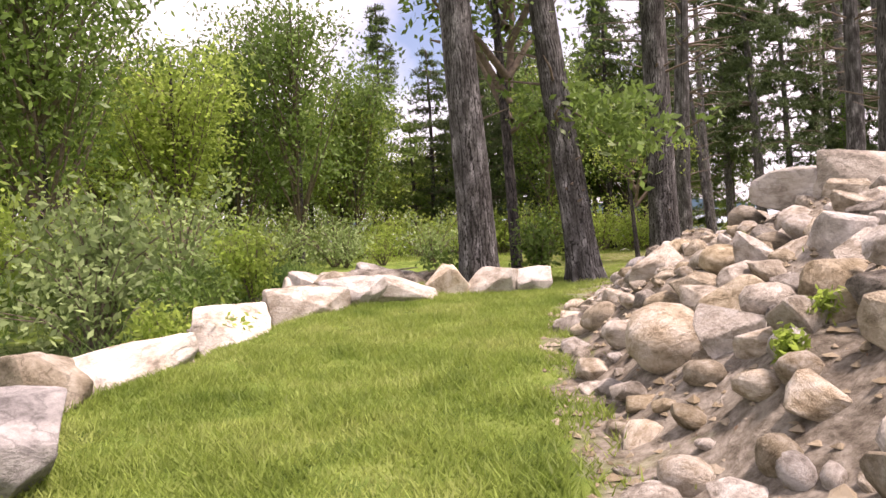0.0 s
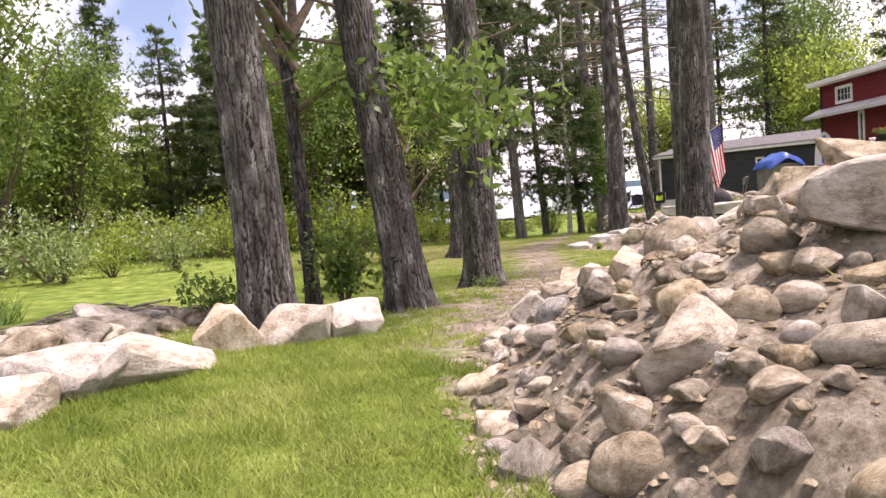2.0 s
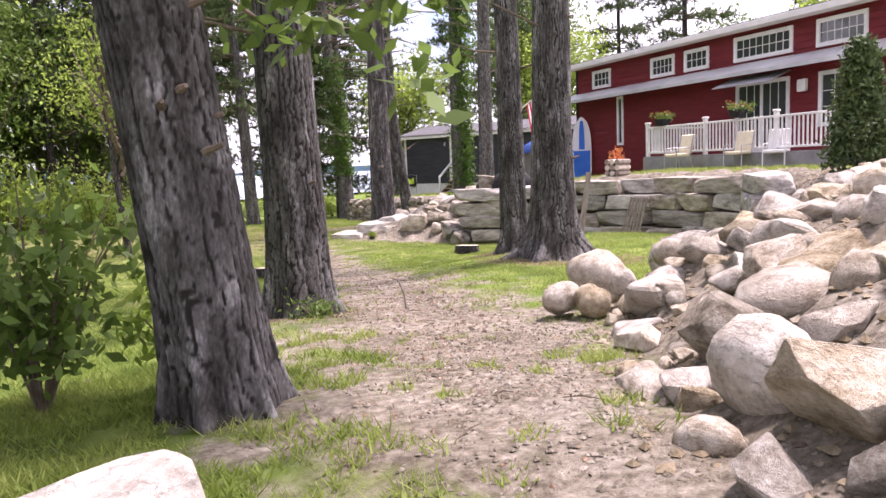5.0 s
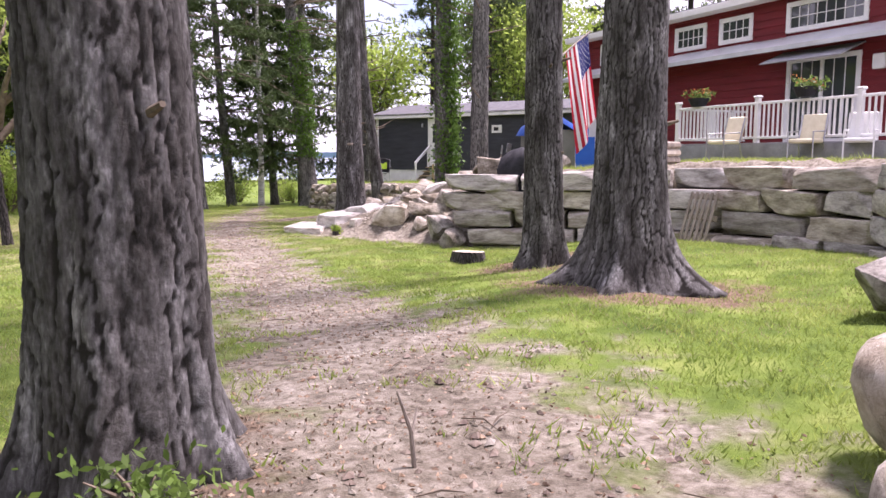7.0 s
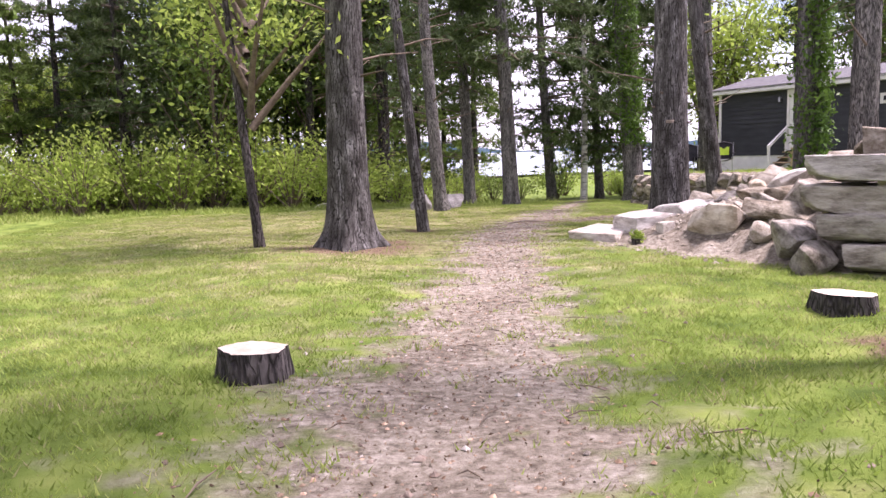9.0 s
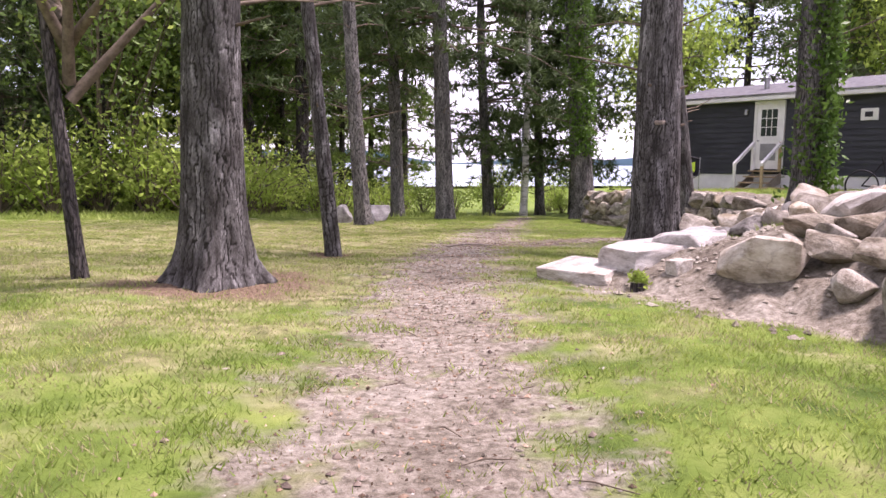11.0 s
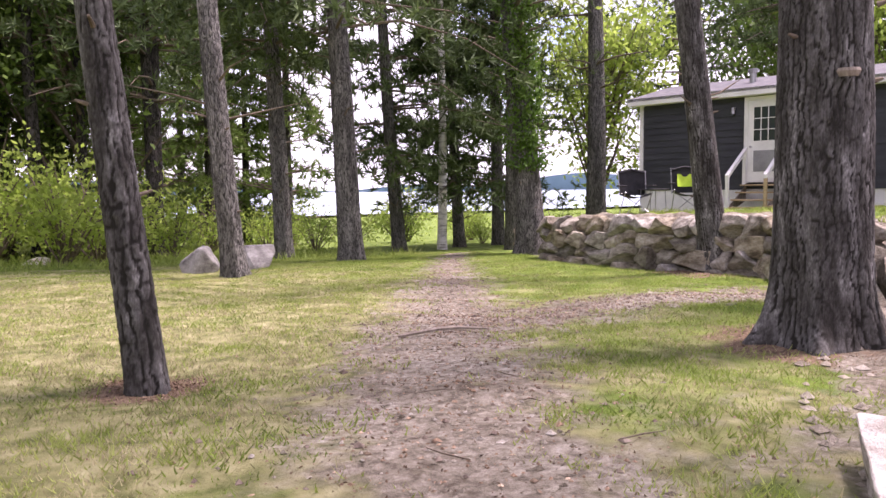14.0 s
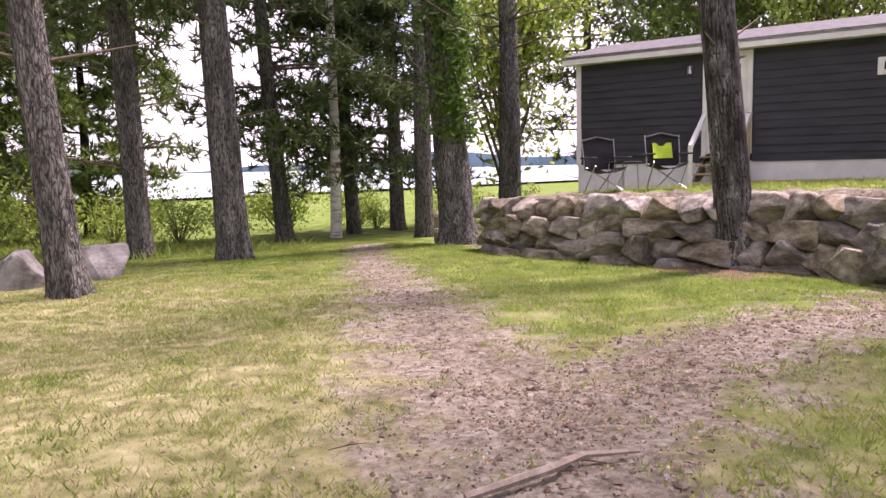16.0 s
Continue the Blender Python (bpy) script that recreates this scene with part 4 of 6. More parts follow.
def plant(kinds, spots, low=0.8, high=1.2):
    for kind, x, y in spots:
        s = rng.uniform(low, high)
        copy_thing(kinds[kind], on(x, y, -0.05, rng.uniform(0, 360)) @ Matrix.Diagonal((s, s, s * rng.uniform(0.9, 1.12), 1)))


woods = []
for i in range(58):
    a = radians(-42 + 60 * i / 57 + rng.uniform(-0.7, 0.7))
    d = 52 + 18 * rng.uniform() + 6 * math.sin(i * 0.9)
    kind = int(rng.choice([0, 1, 2])) if a < radians(-6) else int(rng.choice([0, 2, 3, 4, 5, 4, 1]))
    woods.append((kind, d * math.sin(a), 2 + d * math.cos(a)))
for i in range(14):
    a = radians(-78 + 42 * i / 13)
    woods.append((int(rng.choice([0, 1, 2])), 26 * rng.uniform(0.9, 1.4) * math.sin(a), 2 + 26 * rng.uniform(1, 1.4) * math.cos(a)))
plant(far_kinds, woods)
for i in range(34):
    a = radians(-46 + 62 * i / 33 + rng.uniform(-0.6, 0.6))
    plant(shrub_kinds, [(1 + i % 2, 49.5 * math.sin(a), 2 + (49.5 + 3 * rng.uniform()) * math.cos(a))], 1.0, 1.6)
plant(far_kinds, [(0, -13, 25), (2, -16, 21), (1, -11.5, 33), (0, -8, 42), (3, -1, 64), (3, 3.5, 66), (5, 6.5, 69), (4, 9.6, 63), (4, 13.2, 60.5), (3, 8.5, 72), (4, 15.6, 58.5),
                  (3, 38, 50), (3, 44, 40), (5, 42, 34), (3, 46, 28), (5, 36, 43), (0, 45, 20), (0, 38, 12), (2, 36, 5),
                  (1, 33, 50), (0, 40, 44), (1, 37.5, 40), (2, 44, 48), (1, 42, 24), (0, 48, 33), (2, 46, 52)], 0.85, 1.15)
plant(shrub_kinds, [(0, -6.8, 15.5), (0, -6.2, 18.5), (1, -8.2, 13.5), (1, -9.5, 17), (2, -8.5, 20.5), (0, -11, 14), (3, -5.4, 12.4), (0, -8.2, 10.8), (3, -6.1, 14), (0, -7.4, 34), (0, -5.2, 36), (1, -3, 37),
                    (0, -0.6, 38), (0, -9, 29), (0, -11.5, 27), (1, -14, 25), (1, 1.8, 50), (2, 5.4, 53), (2, 14.6, 55), 
                    (0, -10, 24), (0, -13, 30), (1, -16, 27)], 0.8, 1.25)
plant(far_kinds, [(5, 14, 66), (4, 17.2, 63), (4, 19.2, 60), (4, 21.4, 62), (4, 23.2, 61), (3, 16, 68), (3, 20, 69), (4, -6, 62), (4, -2.5, 61), (4, 1.5, 63), (4, -10.5, 59), (3, 6.5, 65)], 0.9, 1.2)
plant(shrub_kinds, [(1, 9.4, 53.6), (2, 11.0, 54.8), (1, 12.9, 54.0), (2, 7.4, 56.0), (2, -18, 55), (1, -14, 57.5), (2, -10, 56.5), (1, -6.5, 55.5), (2, -2.5, 57.8), (1, 1, 56), (2, 4.4, 57)], 1.0, 1.35)
for i in range(17):
    plant(shrub_kinds, [(1 + i % 2, 13.5 + 1.5 * i + 0.7 * math.sin(5.1 * i), 55.2 + 2.4 * math.sin(2.3 * i))], 0.5, 0.95)
far_kinds[0].matrix_basis = on(-22, 34)
far_kinds[1].matrix_basis = on(-18, 40)
far_kinds[2].matrix_basis = on(-12, 44)
far_kinds[3].matrix_basis = on(12, 74)
far_kinds[4].matrix_basis = on(11.4, 60.0)
far_kinds[5].matrix_basis = on(4, 74)
shrub_kinds[0].matrix_basis = on(-8.0, 23.8)
shrub_kinds[1].matrix_basis = on(10.2, 56)
shrub_kinds[2].matrix_basis = on(3.0, 53)
shrub_kinds[3].matrix_basis = on(-4.4, 34)

# ---- stones ----


def round_stone(seed, fine):
    """A water-worn stone."""
    bm = bmesh.new()
    bmesh.ops.create_icosphere(bm, subdivisions=fine, radius=1.0)
    for v in bm.verts:
        p = v.co.copy()
        p *= 1 + 0.3 * noise.noise(p * 0.9 + Vector((seed * 2.7, 0, 0)))
        p += p.normalized() * (0.05 * noise.noise(p * 3.2 + Vector((seed, 1, 0))) + 0.014 * noise.noise(p * 8 + Vector((seed, 2, 0))))
        v.co = p
    return bm


def split_stone(seed, kind, fine):
    """A stone with broken faces, cut out of a skewed cube. rough: worn edges; sharp: fresh ones; block: quarried."""
    r = np.random.default_rng(seed)
    bm = bmesh.new()
    bmesh.ops.create_cube(bm, size=2.0 if kind != "block" else 1.9)
    for v in bm.verts:
        v.co += Vector(r.uniform(-0.13, 0.13, 3))
    if kind == "block":
        cuts = [(Vector((r.choice([-1, 1]), r.choice([-1, 1]), r.choice([-1, 0, 1]))) + Vector(r.normal(0, 0.35, 3)), r.uniform(1.12, 1.35)) for _ in range(6)]
    else:
        cuts = [(Vector(r.normal(0, 1, 3)), r.uniform(0.66, 0.98)) for _ in range(11)]
    for d, far in cuts:
        d = d.normalized()
        got = bmesh.ops.bisect_plane(bm, geom=bm.verts[:] + bm.edges[:] + bm.faces[:], plane_co=d * far, plane_no=d, clear_outer=True)
        rim = [e for e in got["geom_cut"] if isinstance(e, bmesh.types.BMEdge)]
        if rim:
            bmesh.ops.edgeloop_fill(bm, edges=rim)
    bmesh.ops.remove_doubles(bm, verts=bm.verts[:], dist=0.09)
    bmesh.ops.bevel(bm, geom=bm.edges[:], offset={"rough": 0.11, "sharp": 0.05, "block": 0.06}[kind], segments=2 if fine > 2 else 1, profile=0.55, affect="EDGES", clamp_overlap=True)
    bmesh.ops.triangulate(bm, faces=bm.faces[:])
    for _ in range(2 if fine > 2 else 0):
        long = [e for e in bm.edges if e.calc_length() > 0.22]
        bmesh.ops.subdivide_edges(bm, edges=long, cuts=1)
        bmesh.ops.triangulate(bm, faces=bm.faces[:])
    bm.normal_update()
    for v in bm.verts:
        p = v.co
        v.co = p + v.normal * (0.05 * noise.noise(p * 1.7 + Vector((seed, 3, 0))) + 0.03 * noise.noise(p * 4.5 + Vector((seed, 5, 0))))
    return bm


def stone_mesh(seed, kind, fine=2):
    bm = round_stone(seed, fine) if kind == "round" else split_stone(seed, kind, fine)
    bm.normal_update()
    for e in bm.edges:
        e.smooth = kind == "round" or e.calc_face_angle(0) < 0.5
    me = bpy.data.meshes.new("stone")
    bm.to_mesh(me)
    bm.free()
    me.polygons.foreach_set("use_smooth", [True] * len(me.polygons))
    return me


STONES = {}


def stone_kind(kind, mat, i, fine=2):
    key = (kind, mat, i, fine)
    if key not in STONES:
        STONES[key] = stone_mesh(i * 7 + len(kind) + fine, kind, fine)
        STONES[key].materials.append(M[mat])
    return STONES[key]


def stone(parent, x, y, z, sx, sy, sz, kind, mat, i, rz, tilt=8, name="stone", fine=2, label=""):
    m = pose(x, y, z, rng.uniform(-tilt, tilt), rng.uniform(-tilt, tilt), rz) @ Matrix.Diagonal((sx, sy, sz, 1))
    return link(name, stone_kind(kind, mat, i, fine), parent, parent.matrix_basis.inverted() @ m if parent else m, label)


bank = empty("stone_bank", on(3, 7), "bank of loose tan fieldstones and dirt beside the lawn", "rock bank")
placed = []
# the large ones that stand out: x, y, top, half sizes, kind
for x, y, top, a, b, c, kind, mat in [
        (3.6, 6.85, 1.38, 0.5, 0.4, 0.22, "rough", "limestone"), (3.9, 6.3, 1.45, 0.4, 0.4, 0.34, "rough", "fieldstone"), (5.6, 9.15, 1.4, 0.4, 0.36, 0.3, "rough", "fieldstone"),
        (4.8, 8.35, 1.3, 0.4, 0.32, 0.24, "rough", "fieldstone"), (6.2, 10.2, 1.25, 0.45, 0.32, 0.24, "rough", "wallstone"), (6.3, 9.2, 1.6, 0.6, 0.5, 0.34, "rough", "wallstone"),
        (3.95, 9.2, 1.0, 0.27, 0.24, 0.2, "round", "fieldstone"), (1.62, 4.45, 0.58, 0.27, 0.2, 0.19, "round", "limestone"), (1.78, 4.0, 0.6, 0.16, 0.16, 0.15, "rough", "limestone"),
        (2.05, 4.42, 0.7, 0.24, 0.18, 0.14, "rough", "fieldstone"), (1.86, 5.35, 0.54, 0.15, 0.12, 0.09, "round", "fieldstone"), (1.52, 5.1, 0.42, 0.15, 0.12, 0.1, "round", "limestone"),
        (1.62, 6.3, 0.38, 0.16, 0.13, 0.12, "round", "fieldstone"), (1.95, 4.78, 0.62, 0.14, 0.12, 0.1, "rough", "fieldstone"),
        (3.62, 10.1, 0.56, 0.3, 0.22, 0.15, "rough", "limestone"), (2.8, 9.5, 0.47, 0.24, 0.14, 0.13, "sharp", "fieldstone"), (2.46, 8.46, 0.58, 0.19, 0.15, 0.13, "round", "greystone"),
        (2.26, 8.2, 0.48, 0.19, 0.15, 0.1, "round", "limestone"), (3.12, 8.85, 0.7, 0.22, 0.16, 0.1, "rough", "fieldstone"), (3.0, 9.45, 0.56, 0.14, 0.12, 0.1, "rough", "limestone"),
        (3.2, 8.68, 0.84, 0.15, 0.15, 0.14, "rough", "limestone"), (3.9, 9.5, 0.8, 0.13, 0.12, 0.11, "round", "limestone"), (5.45, 11.2, 0.64, 0.22, 0.17, 0.14, "rough", "limestone"),
        (6.85, 13.62, 0.34, 0.31, 0.28, 0.28, "round", "limestone"), (6.14, 13.45, 0.12, 0.19, 0.15, 0.15, "round", "limestone"), (6.2, 13.16, 0.12, 0.16, 0.15, 0.15, "round", "fieldstone"),
        (6.62, 13.12, 0.2, 0.12, 0.12, 0.13, "round", "limestone"), (8.1, 13.6, 0.32, 0.2, 0.17, 0.16, "round", "fieldstone"), (8.8, 14.1, 0.08, 0.22, 0.18, 0.14, "rough", "limestone"), (10.2, 14.65, 0.16, 0.4, 0.3, 0.22, "rough", "wallstone")]:
    placed.append((x, y, max(a, b)))
    stone(bank, x, y, top - c * 0.92, a, b, c, kind, mat, len(placed) % 6, rng.uniform(-40, 60), 10, fine=3)
def strew(bank, lo, hi, count, mean, reach, full):
    """Stones of many sizes up the slope between two places along the bank's edge."""
    made = tries = 0
    while made < count and tries < 9000:
        tries += 1
        i = rng.uniform(lo, hi)
        k = int(i)
        ax, ay, bx, by = *BANK[k][:2], *BANK[k + 1][:2]
        t = i - k
        nx, ny = by - ay, ax - bx
        l = math.hypot(nx, ny)
        s = rng.uniform(-0.15, reach)
        x, y = ax + (bx - ax) * t + nx / l * s, ay + (by - ay) * t + ny / l * s
        size = float(np.clip(rng.lognormal(mean, 0.42), 0.045, 0.3))
        size = min(size, 0.17) if y < 6.2 else size
        size *= 0.62 if s < 0.45 and y < 9 else 1.0
        if any((x - a) ** 2 + (y - b) ** 2 < (full * (size + c)) ** 2 for a, b, c in placed):
            continue
        placed.append((x, y, size))
        made += 1
        kind = "round" if rng.uniform() < 0.4 else "rough"
        mat = str(rng.choice(["fieldstone", "limestone", "fieldstone", "limestone", "limestone", "wallstone"] if rng.uniform() < 0.5 else ["fieldstone", "limestone"]))
        flat = rng.uniform(0.5, 0.8)
        stone(bank, x, y, height(x, y) + size * flat * 0.3, size * 1.1, size * rng.uniform(0.65, 0.95), size * flat, kind, mat, int(rng.integers(0, 6)), rng.uniform(0, 360), 22)


strew(bank, 0.8, 3.0, 250, -1.95, 2.8, 0.66)
bank_mid = empty("stone_bank", on(3.5, 9.5), "bare dirt bank scattered with tan stones", "rock bank")
strew(bank_mid, 3.0, 5.0, 150, -2.25, 3.0, 0.85)
bank_far = empty("stone_bank", on(7, 12), "heap of rounded boulders and fieldstones beside the track", "rock bank")
strew(bank_far, 5.0, 9.7, 330, -1.78, 3.6, 0.64)


def pebbles(name, label, mat, spots, low, high):
    """Small broken stones as one joined scatter."""
    v, f = [], []
    ico = [(0, 0, 1), (0.9, 0, 0.1), (0.2, 0.9, 0), (-0.9, 0.2, 0.1), (-0.1, -0.9, 0), (0, 0, -0.7)]
    faces = [(0, 1, 2), (0, 2, 3), (0, 3, 4), (0, 4, 1), (5, 2, 1), (5, 3, 2), (5, 4, 3), (5, 1, 4)]
    zs, _ = land(spots[:, 0], spots[:, 1])
    for (x, y), z in zip(spots, zs):
        s = rng.uniform(low, high) * rng.uniform(0.5, 1.2)
        a, k = rng.uniform(0, 6.283), len(v)
        sx, sy, sz = s * rng.uniform(0.8, 1.4), s * rng.uniform(0.6, 1.1), s * rng.uniform(0.4, 0.8)
        c, d = math.cos(a), math.sin(a)
        for p in ico:
            px, py = p[0] * sx * rng.uniform(0.8, 1.2), p[1] * sy * rng.uniform(0.8, 1.2)
            v.append((x + px * c - py * d, y + px * d + py * c, z + p[2] * sz + sz * 0.2))
        f += [tuple(i + k for i in q) for q in faces]
    return tagged(mesh_object(name, v, f, M[mat]), label, "gravel", kind="stuff")


def along(pts, count, spread):
    i = rng.uniform(0, len(pts) - 1.001, count)
    k = i.astype(int)
    base = pts[k, :2] + (pts[k + 1, :2] - pts[k, :2]) * (i - k)[:, None]
    return base + rng.normal(0, spread, (count, 2))


def up_bank(count, lo, hi, s0, s1):
    i = rng.uniform(lo, hi, count)
    k = i.astype(int)
    a, b = BANK[k, :2], BANK[k + 1, :2]
    d = b - a
    nrm = np.stack([d[:, 1], -d[:, 0]], -1) / np.linalg.norm(d, axis=1)[:, None]
    return a + d * (i - k)[:, None] + nrm * rng.uniform(s0, s1, count)[:, None]


pebbles("gravel", "small broken tan stones strewn over the bank", "fieldstone", up_bank(9000, 0.5, 10.5, -0.35, 3.2), 0.008, 0.045)
pebbles("gravel", "grey crushed stone and clods on the track", "wallstone", np.vstack([along(GRAVEL, 2600, 0.45), along(TRACK, 4500, 0.5)]), 0.006, 0.024)
pebbles("track_litter", "bark chips, clods and dead leaves on the bare track", "litter", np.vstack([along(TRACK, 7000, 0.65), along(BRANCH, 1800, 0.5)]), 0.005, 0.02)
pebbles("track_clods", "dark earth clods trodden into the track", "debris", np.vstack([along(TRACK, 1500, 0.6), along(BRANCH, 800, 0.4)]), 0.008, 0.035)
pebbles("track_stones", "pale small stones half buried in the track", "fieldstone", along(TRACK, 300, 0.6), 0.01, 0.032)

# leaf litter, bark chips and clods that lie on bare ground
spots = np.vstack([along(TRACK, 9000, 0.55), along(BRANCH, 2500, 0.5), up_bank(1500, 0.5, 10.5, -0.2, 3.2)] + [np.array([a, b]) + rng.normal(0, r * 0.6, (1400, 2)) for a, b, r in LITTER])
lz, _ = land(spots[:, 0], spots[:, 1])
chips = leaf_cloud(rng, np.column_stack([spots, lz + 0.005]), 0.011, 1, 0.003)
tagged(tri_object("leaf_litter", chips, M["litter"], per=4), "brown leaf litter and bark chips on bare dirt", "leaf litter", kind="stuff")

# ---- stones that edge the lawn ----
edge = [(-1.62, 3.6, 0.36, 0.34, 0.34, "greystone", 40), (-2.1, 5.0, 0.34, 0.3, 0.28, "fieldstone", 90), (-2.2, 6.1, 0.5, 0.36, 0.28, "limestone", 70), (-2.2, 7.1, 0.55, 0.32, 0.24, "limestone", 95), (-2.65, 7.9, 0.42, 0.34, 0.3, "fieldstone", 60),
        (-1.9, 8.3, 0.5, 0.4, 0.32, "limestone", 75), (-2.35, 9.3, 0.36, 0.3, 0.26, "fieldstone", 60), (-1.25, 9.15, 0.46, 0.32, 0.26, "limestone", 30), (-0.8, 9.75, 0.28, 0.26, 0.26, "limestone", 50), (-0.25, 10.25, 0.5, 0.3, 0.24, "limestone", 25),
        (0.42, 11.2, 0.27, 0.26, 0.28, "limestone", 60), (0.98, 11.22, 0.33, 0.25, 0.26, "limestone", -25), (1.62, 11.28, 0.27, 0.25, 0.3, "limestone", 15)]
for i, (x, y, a, b, c, mat, rz) in enumerate(edge):
    ob = stone(None, x, y, height(x, y) + c * 0.36, a * 1.1, b * 1.1, c * 1.05, "sharp", mat, i % 6, rz, 8, "edging_boulder", 3)
    tagged(ob, "pale limestone boulder edging the lawn" if mat == "limestone" else "grey rough boulder edging the lawn" if mat == "greystone" else "tan rough boulder edging the lawn", "boulder", "boulders edging the lawn")
pebble_spots = np.stack([rng.normal(-1.2, 1.1, 420), rng.normal(13.2, 1.0, 420)], -1)
pebbles("rubble", "dark rubble and broken stone behind the boulders", "debris", pebble_spots, 0.03, 0.11)
row = empty("stone_row", on(-2.5, 11), "second row of weathered grey boulders above the pond", "rock row")
for i in range(26):
    x, y = -3.3 + 0.13 * i + rng.normal(0, 0.18), 9.2 + 0.15 * i + rng.normal(0, 0.18)
    s = rng.uniform(0.16, 0.34)
    stone(row, x, y, height(x, y) + s * 0.35, s * 1.2, s, s * 0.75, "rough", "wallstone" if i % 3 else "limestone", i % 6, rng.uniform(0, 360), 15)
brush = empty("brush_pile", on(-0.9, 14.0), "heap of grey cut brush and roots", "brush pile")
for i in range(90):
    a, l = rng.uniform(0, 3.14), rng.uniform(0.3, 1.0)
    x, y = rng.normal(0, 0.75), rng.normal(0, 0.5)
    z = max(0.02, 0.32 - 0.2 * math.hypot(x, y)) * rng.uniform(0.3, 1)
    d = Vector((math.cos(a), math.sin(a), rng.uniform(-0.2, 0.2))) * l / 2
    Shape().tube([Vector((x, y, z)) - d, Vector((x, y, z + 0.04)), Vector((x, y, z)) + d], [0.012, 0.018, 0.008], 5).part("stick", M["wood"], brush)

# ---- stone walls ----


def course_wall(name, label, line, base, top, courses, long_lo, long_hi, deep, kind, mat, cap, seed):
    r = np.random.default_rng(seed)
    ob = empty(name, pose(line[0][0], line[0][1], 0), label, "retaining wall")
    inv = ob.matrix_basis.inverted()
    lengths = [math.hypot(line[i + 1][0] - line[i][0], line[i + 1][1] - line[i][1]) for i in range(len(line) - 1)]
    total = sum(lengths)

    def at(d):
        for i, l in enumerate(lengths):
            if d <= l or i == len(lengths) - 1:
                t = d / l
                return [line[i][k] + (line[i + 1][k] - line[i][k]) * t for k in (0, 1)], math.degrees(math.atan2(line[i + 1][1] - line[i][1], line[i + 1][0] - line[i][0]))
            d -= l

    for c in range(courses):
        d = r.uniform(-0.3, 0.1)
        while d < total:
            l = r.uniform(long_lo, long_hi) * (1.25 if cap and c == courses - 1 else 1)
            (x, y), a = at(min(max(d + l / 2, 0), total))
            b = base[0] + (base[1] - base[0]) * (d + l / 2) / total
            t = top[0] + (top[1] - top[0]) * (d + l / 2) / total
            h = (t - b) / courses
            back = 0.06 * c + r.uniform(-0.05, 0.05)
            a1 = radians(a)
            x, y = x + math.sin(a1) * back, y - math.cos(a1) * back
            m = pose(x, y, b + h * (c + 0.5) + r.uniform(-0.02, 0.02), r.uniform(-3, 3), r.uniform(-3, 3), a + r.uniform(-4, 4)) @ Matrix.Diagonal((l * (0.49 if kind == "block" else 0.64), deep * r.uniform(0.9, 1.1) * (1 if kind == "block" else 1.1), h * (0.49 if kind == "block" else 0.7) * r.uniform(0.92, 1.06), 1))
            link("stone_block" if kind == "block" else "stone", stone_kind(kind, mat, int(r.integers(0, 6)), 3), ob, inv @ m)
            d += l * 0.98
    return ob


course_wall("retaining_wall", "dry-laid retaining wall of large grey quarried blocks", [(13.2, 15.0), (14.75, 16.0), (15.85, 19.1), (14.5, 22.4), (14.25, 22.95)], (-0.55, -0.8), (0.9, 0.6), 4, 0.75, 1.7, 0.34, "block", "blockstone", True, 61)
course_wall("boulder_wall", "low dry-stacked wall of brown boulders below the house", [(20.25, 32.0), (21.7, 34.25), (21.8, 39.65), (22.35, 40.75)], (-1.4, -1.5), (-0.1, -0.36), 4, 0.35, 0.8, 0.3, "rough", "wallstone", False, 62)

rubble = empty("rubble_slope", on(15, 26), "tumbled slope of broken quarry stones below the terrace", "rubble")
near_rubble = []
tries = 0
while len(near_rubble) < 120 and tries < 4000:
    tries += 1
    i, s = rng.uniform(13.0, 17.2), rng.uniform(0.4, 5.0)
    k = int(i)
    a, b = BANK[k, :2], BANK[k + 1, :2]
    d = b - a
    x, y = a + d * (i - k) + np.array([d[1], -d[0]]) / math.hypot(*d) * s
    size = rng.uniform(0.13, 0.42)
    if y > 31.5 or math.hypot(x - 14.2, y - 27.5) < 1.6 or any((x - p) ** 2 + (y - q) ** 2 < (0.62 * (size + c)) ** 2 for p, q, c in near_rubble):
        continue
    near_rubble.append((x, y, size))
    stone(rubble, x, y, height(x, y) + size * 0.25, size * 1.15, size * 0.85, size * rng.uniform(0.45, 0.75), "rough", str(rng.choice(["wallstone", "wallstone", "fieldstone", "limestone"])), int(rng.integers(0, 6)), rng.uniform(0, 360), 25)
for x, y, a, b, c in [(14.1, 23.9, 0.42, 0.3, 0.3), (14.9, 24.5, 0.38, 0.3, 0.26), (13.75, 23.2, 0.32, 0.24, 0.22), (14.5, 22.9, 0.46, 0.34, 0.36), (15.3, 23.6, 0.4, 0.3, 0.28), (15.9, 24.3, 0.36, 0.3, 0.26), (14.9, 25.4, 0.3, 0.24, 0.2), (15.4, 22.6, 0.4, 0.3, 0.3)]:
    stone(rubble, x, y, height(x, y) + c * 0.45, a, b, c, "rough", "wallstone", int(rng.integers(0, 6)), rng.uniform(0, 180), 10, fine=3)
pebbles("gravel", "small stones in bare pink dirt at the foot of the slope", "fieldstone", up_bank(900, 13.6, 17.0, -0.6, 3.0), 0.015, 0.06)
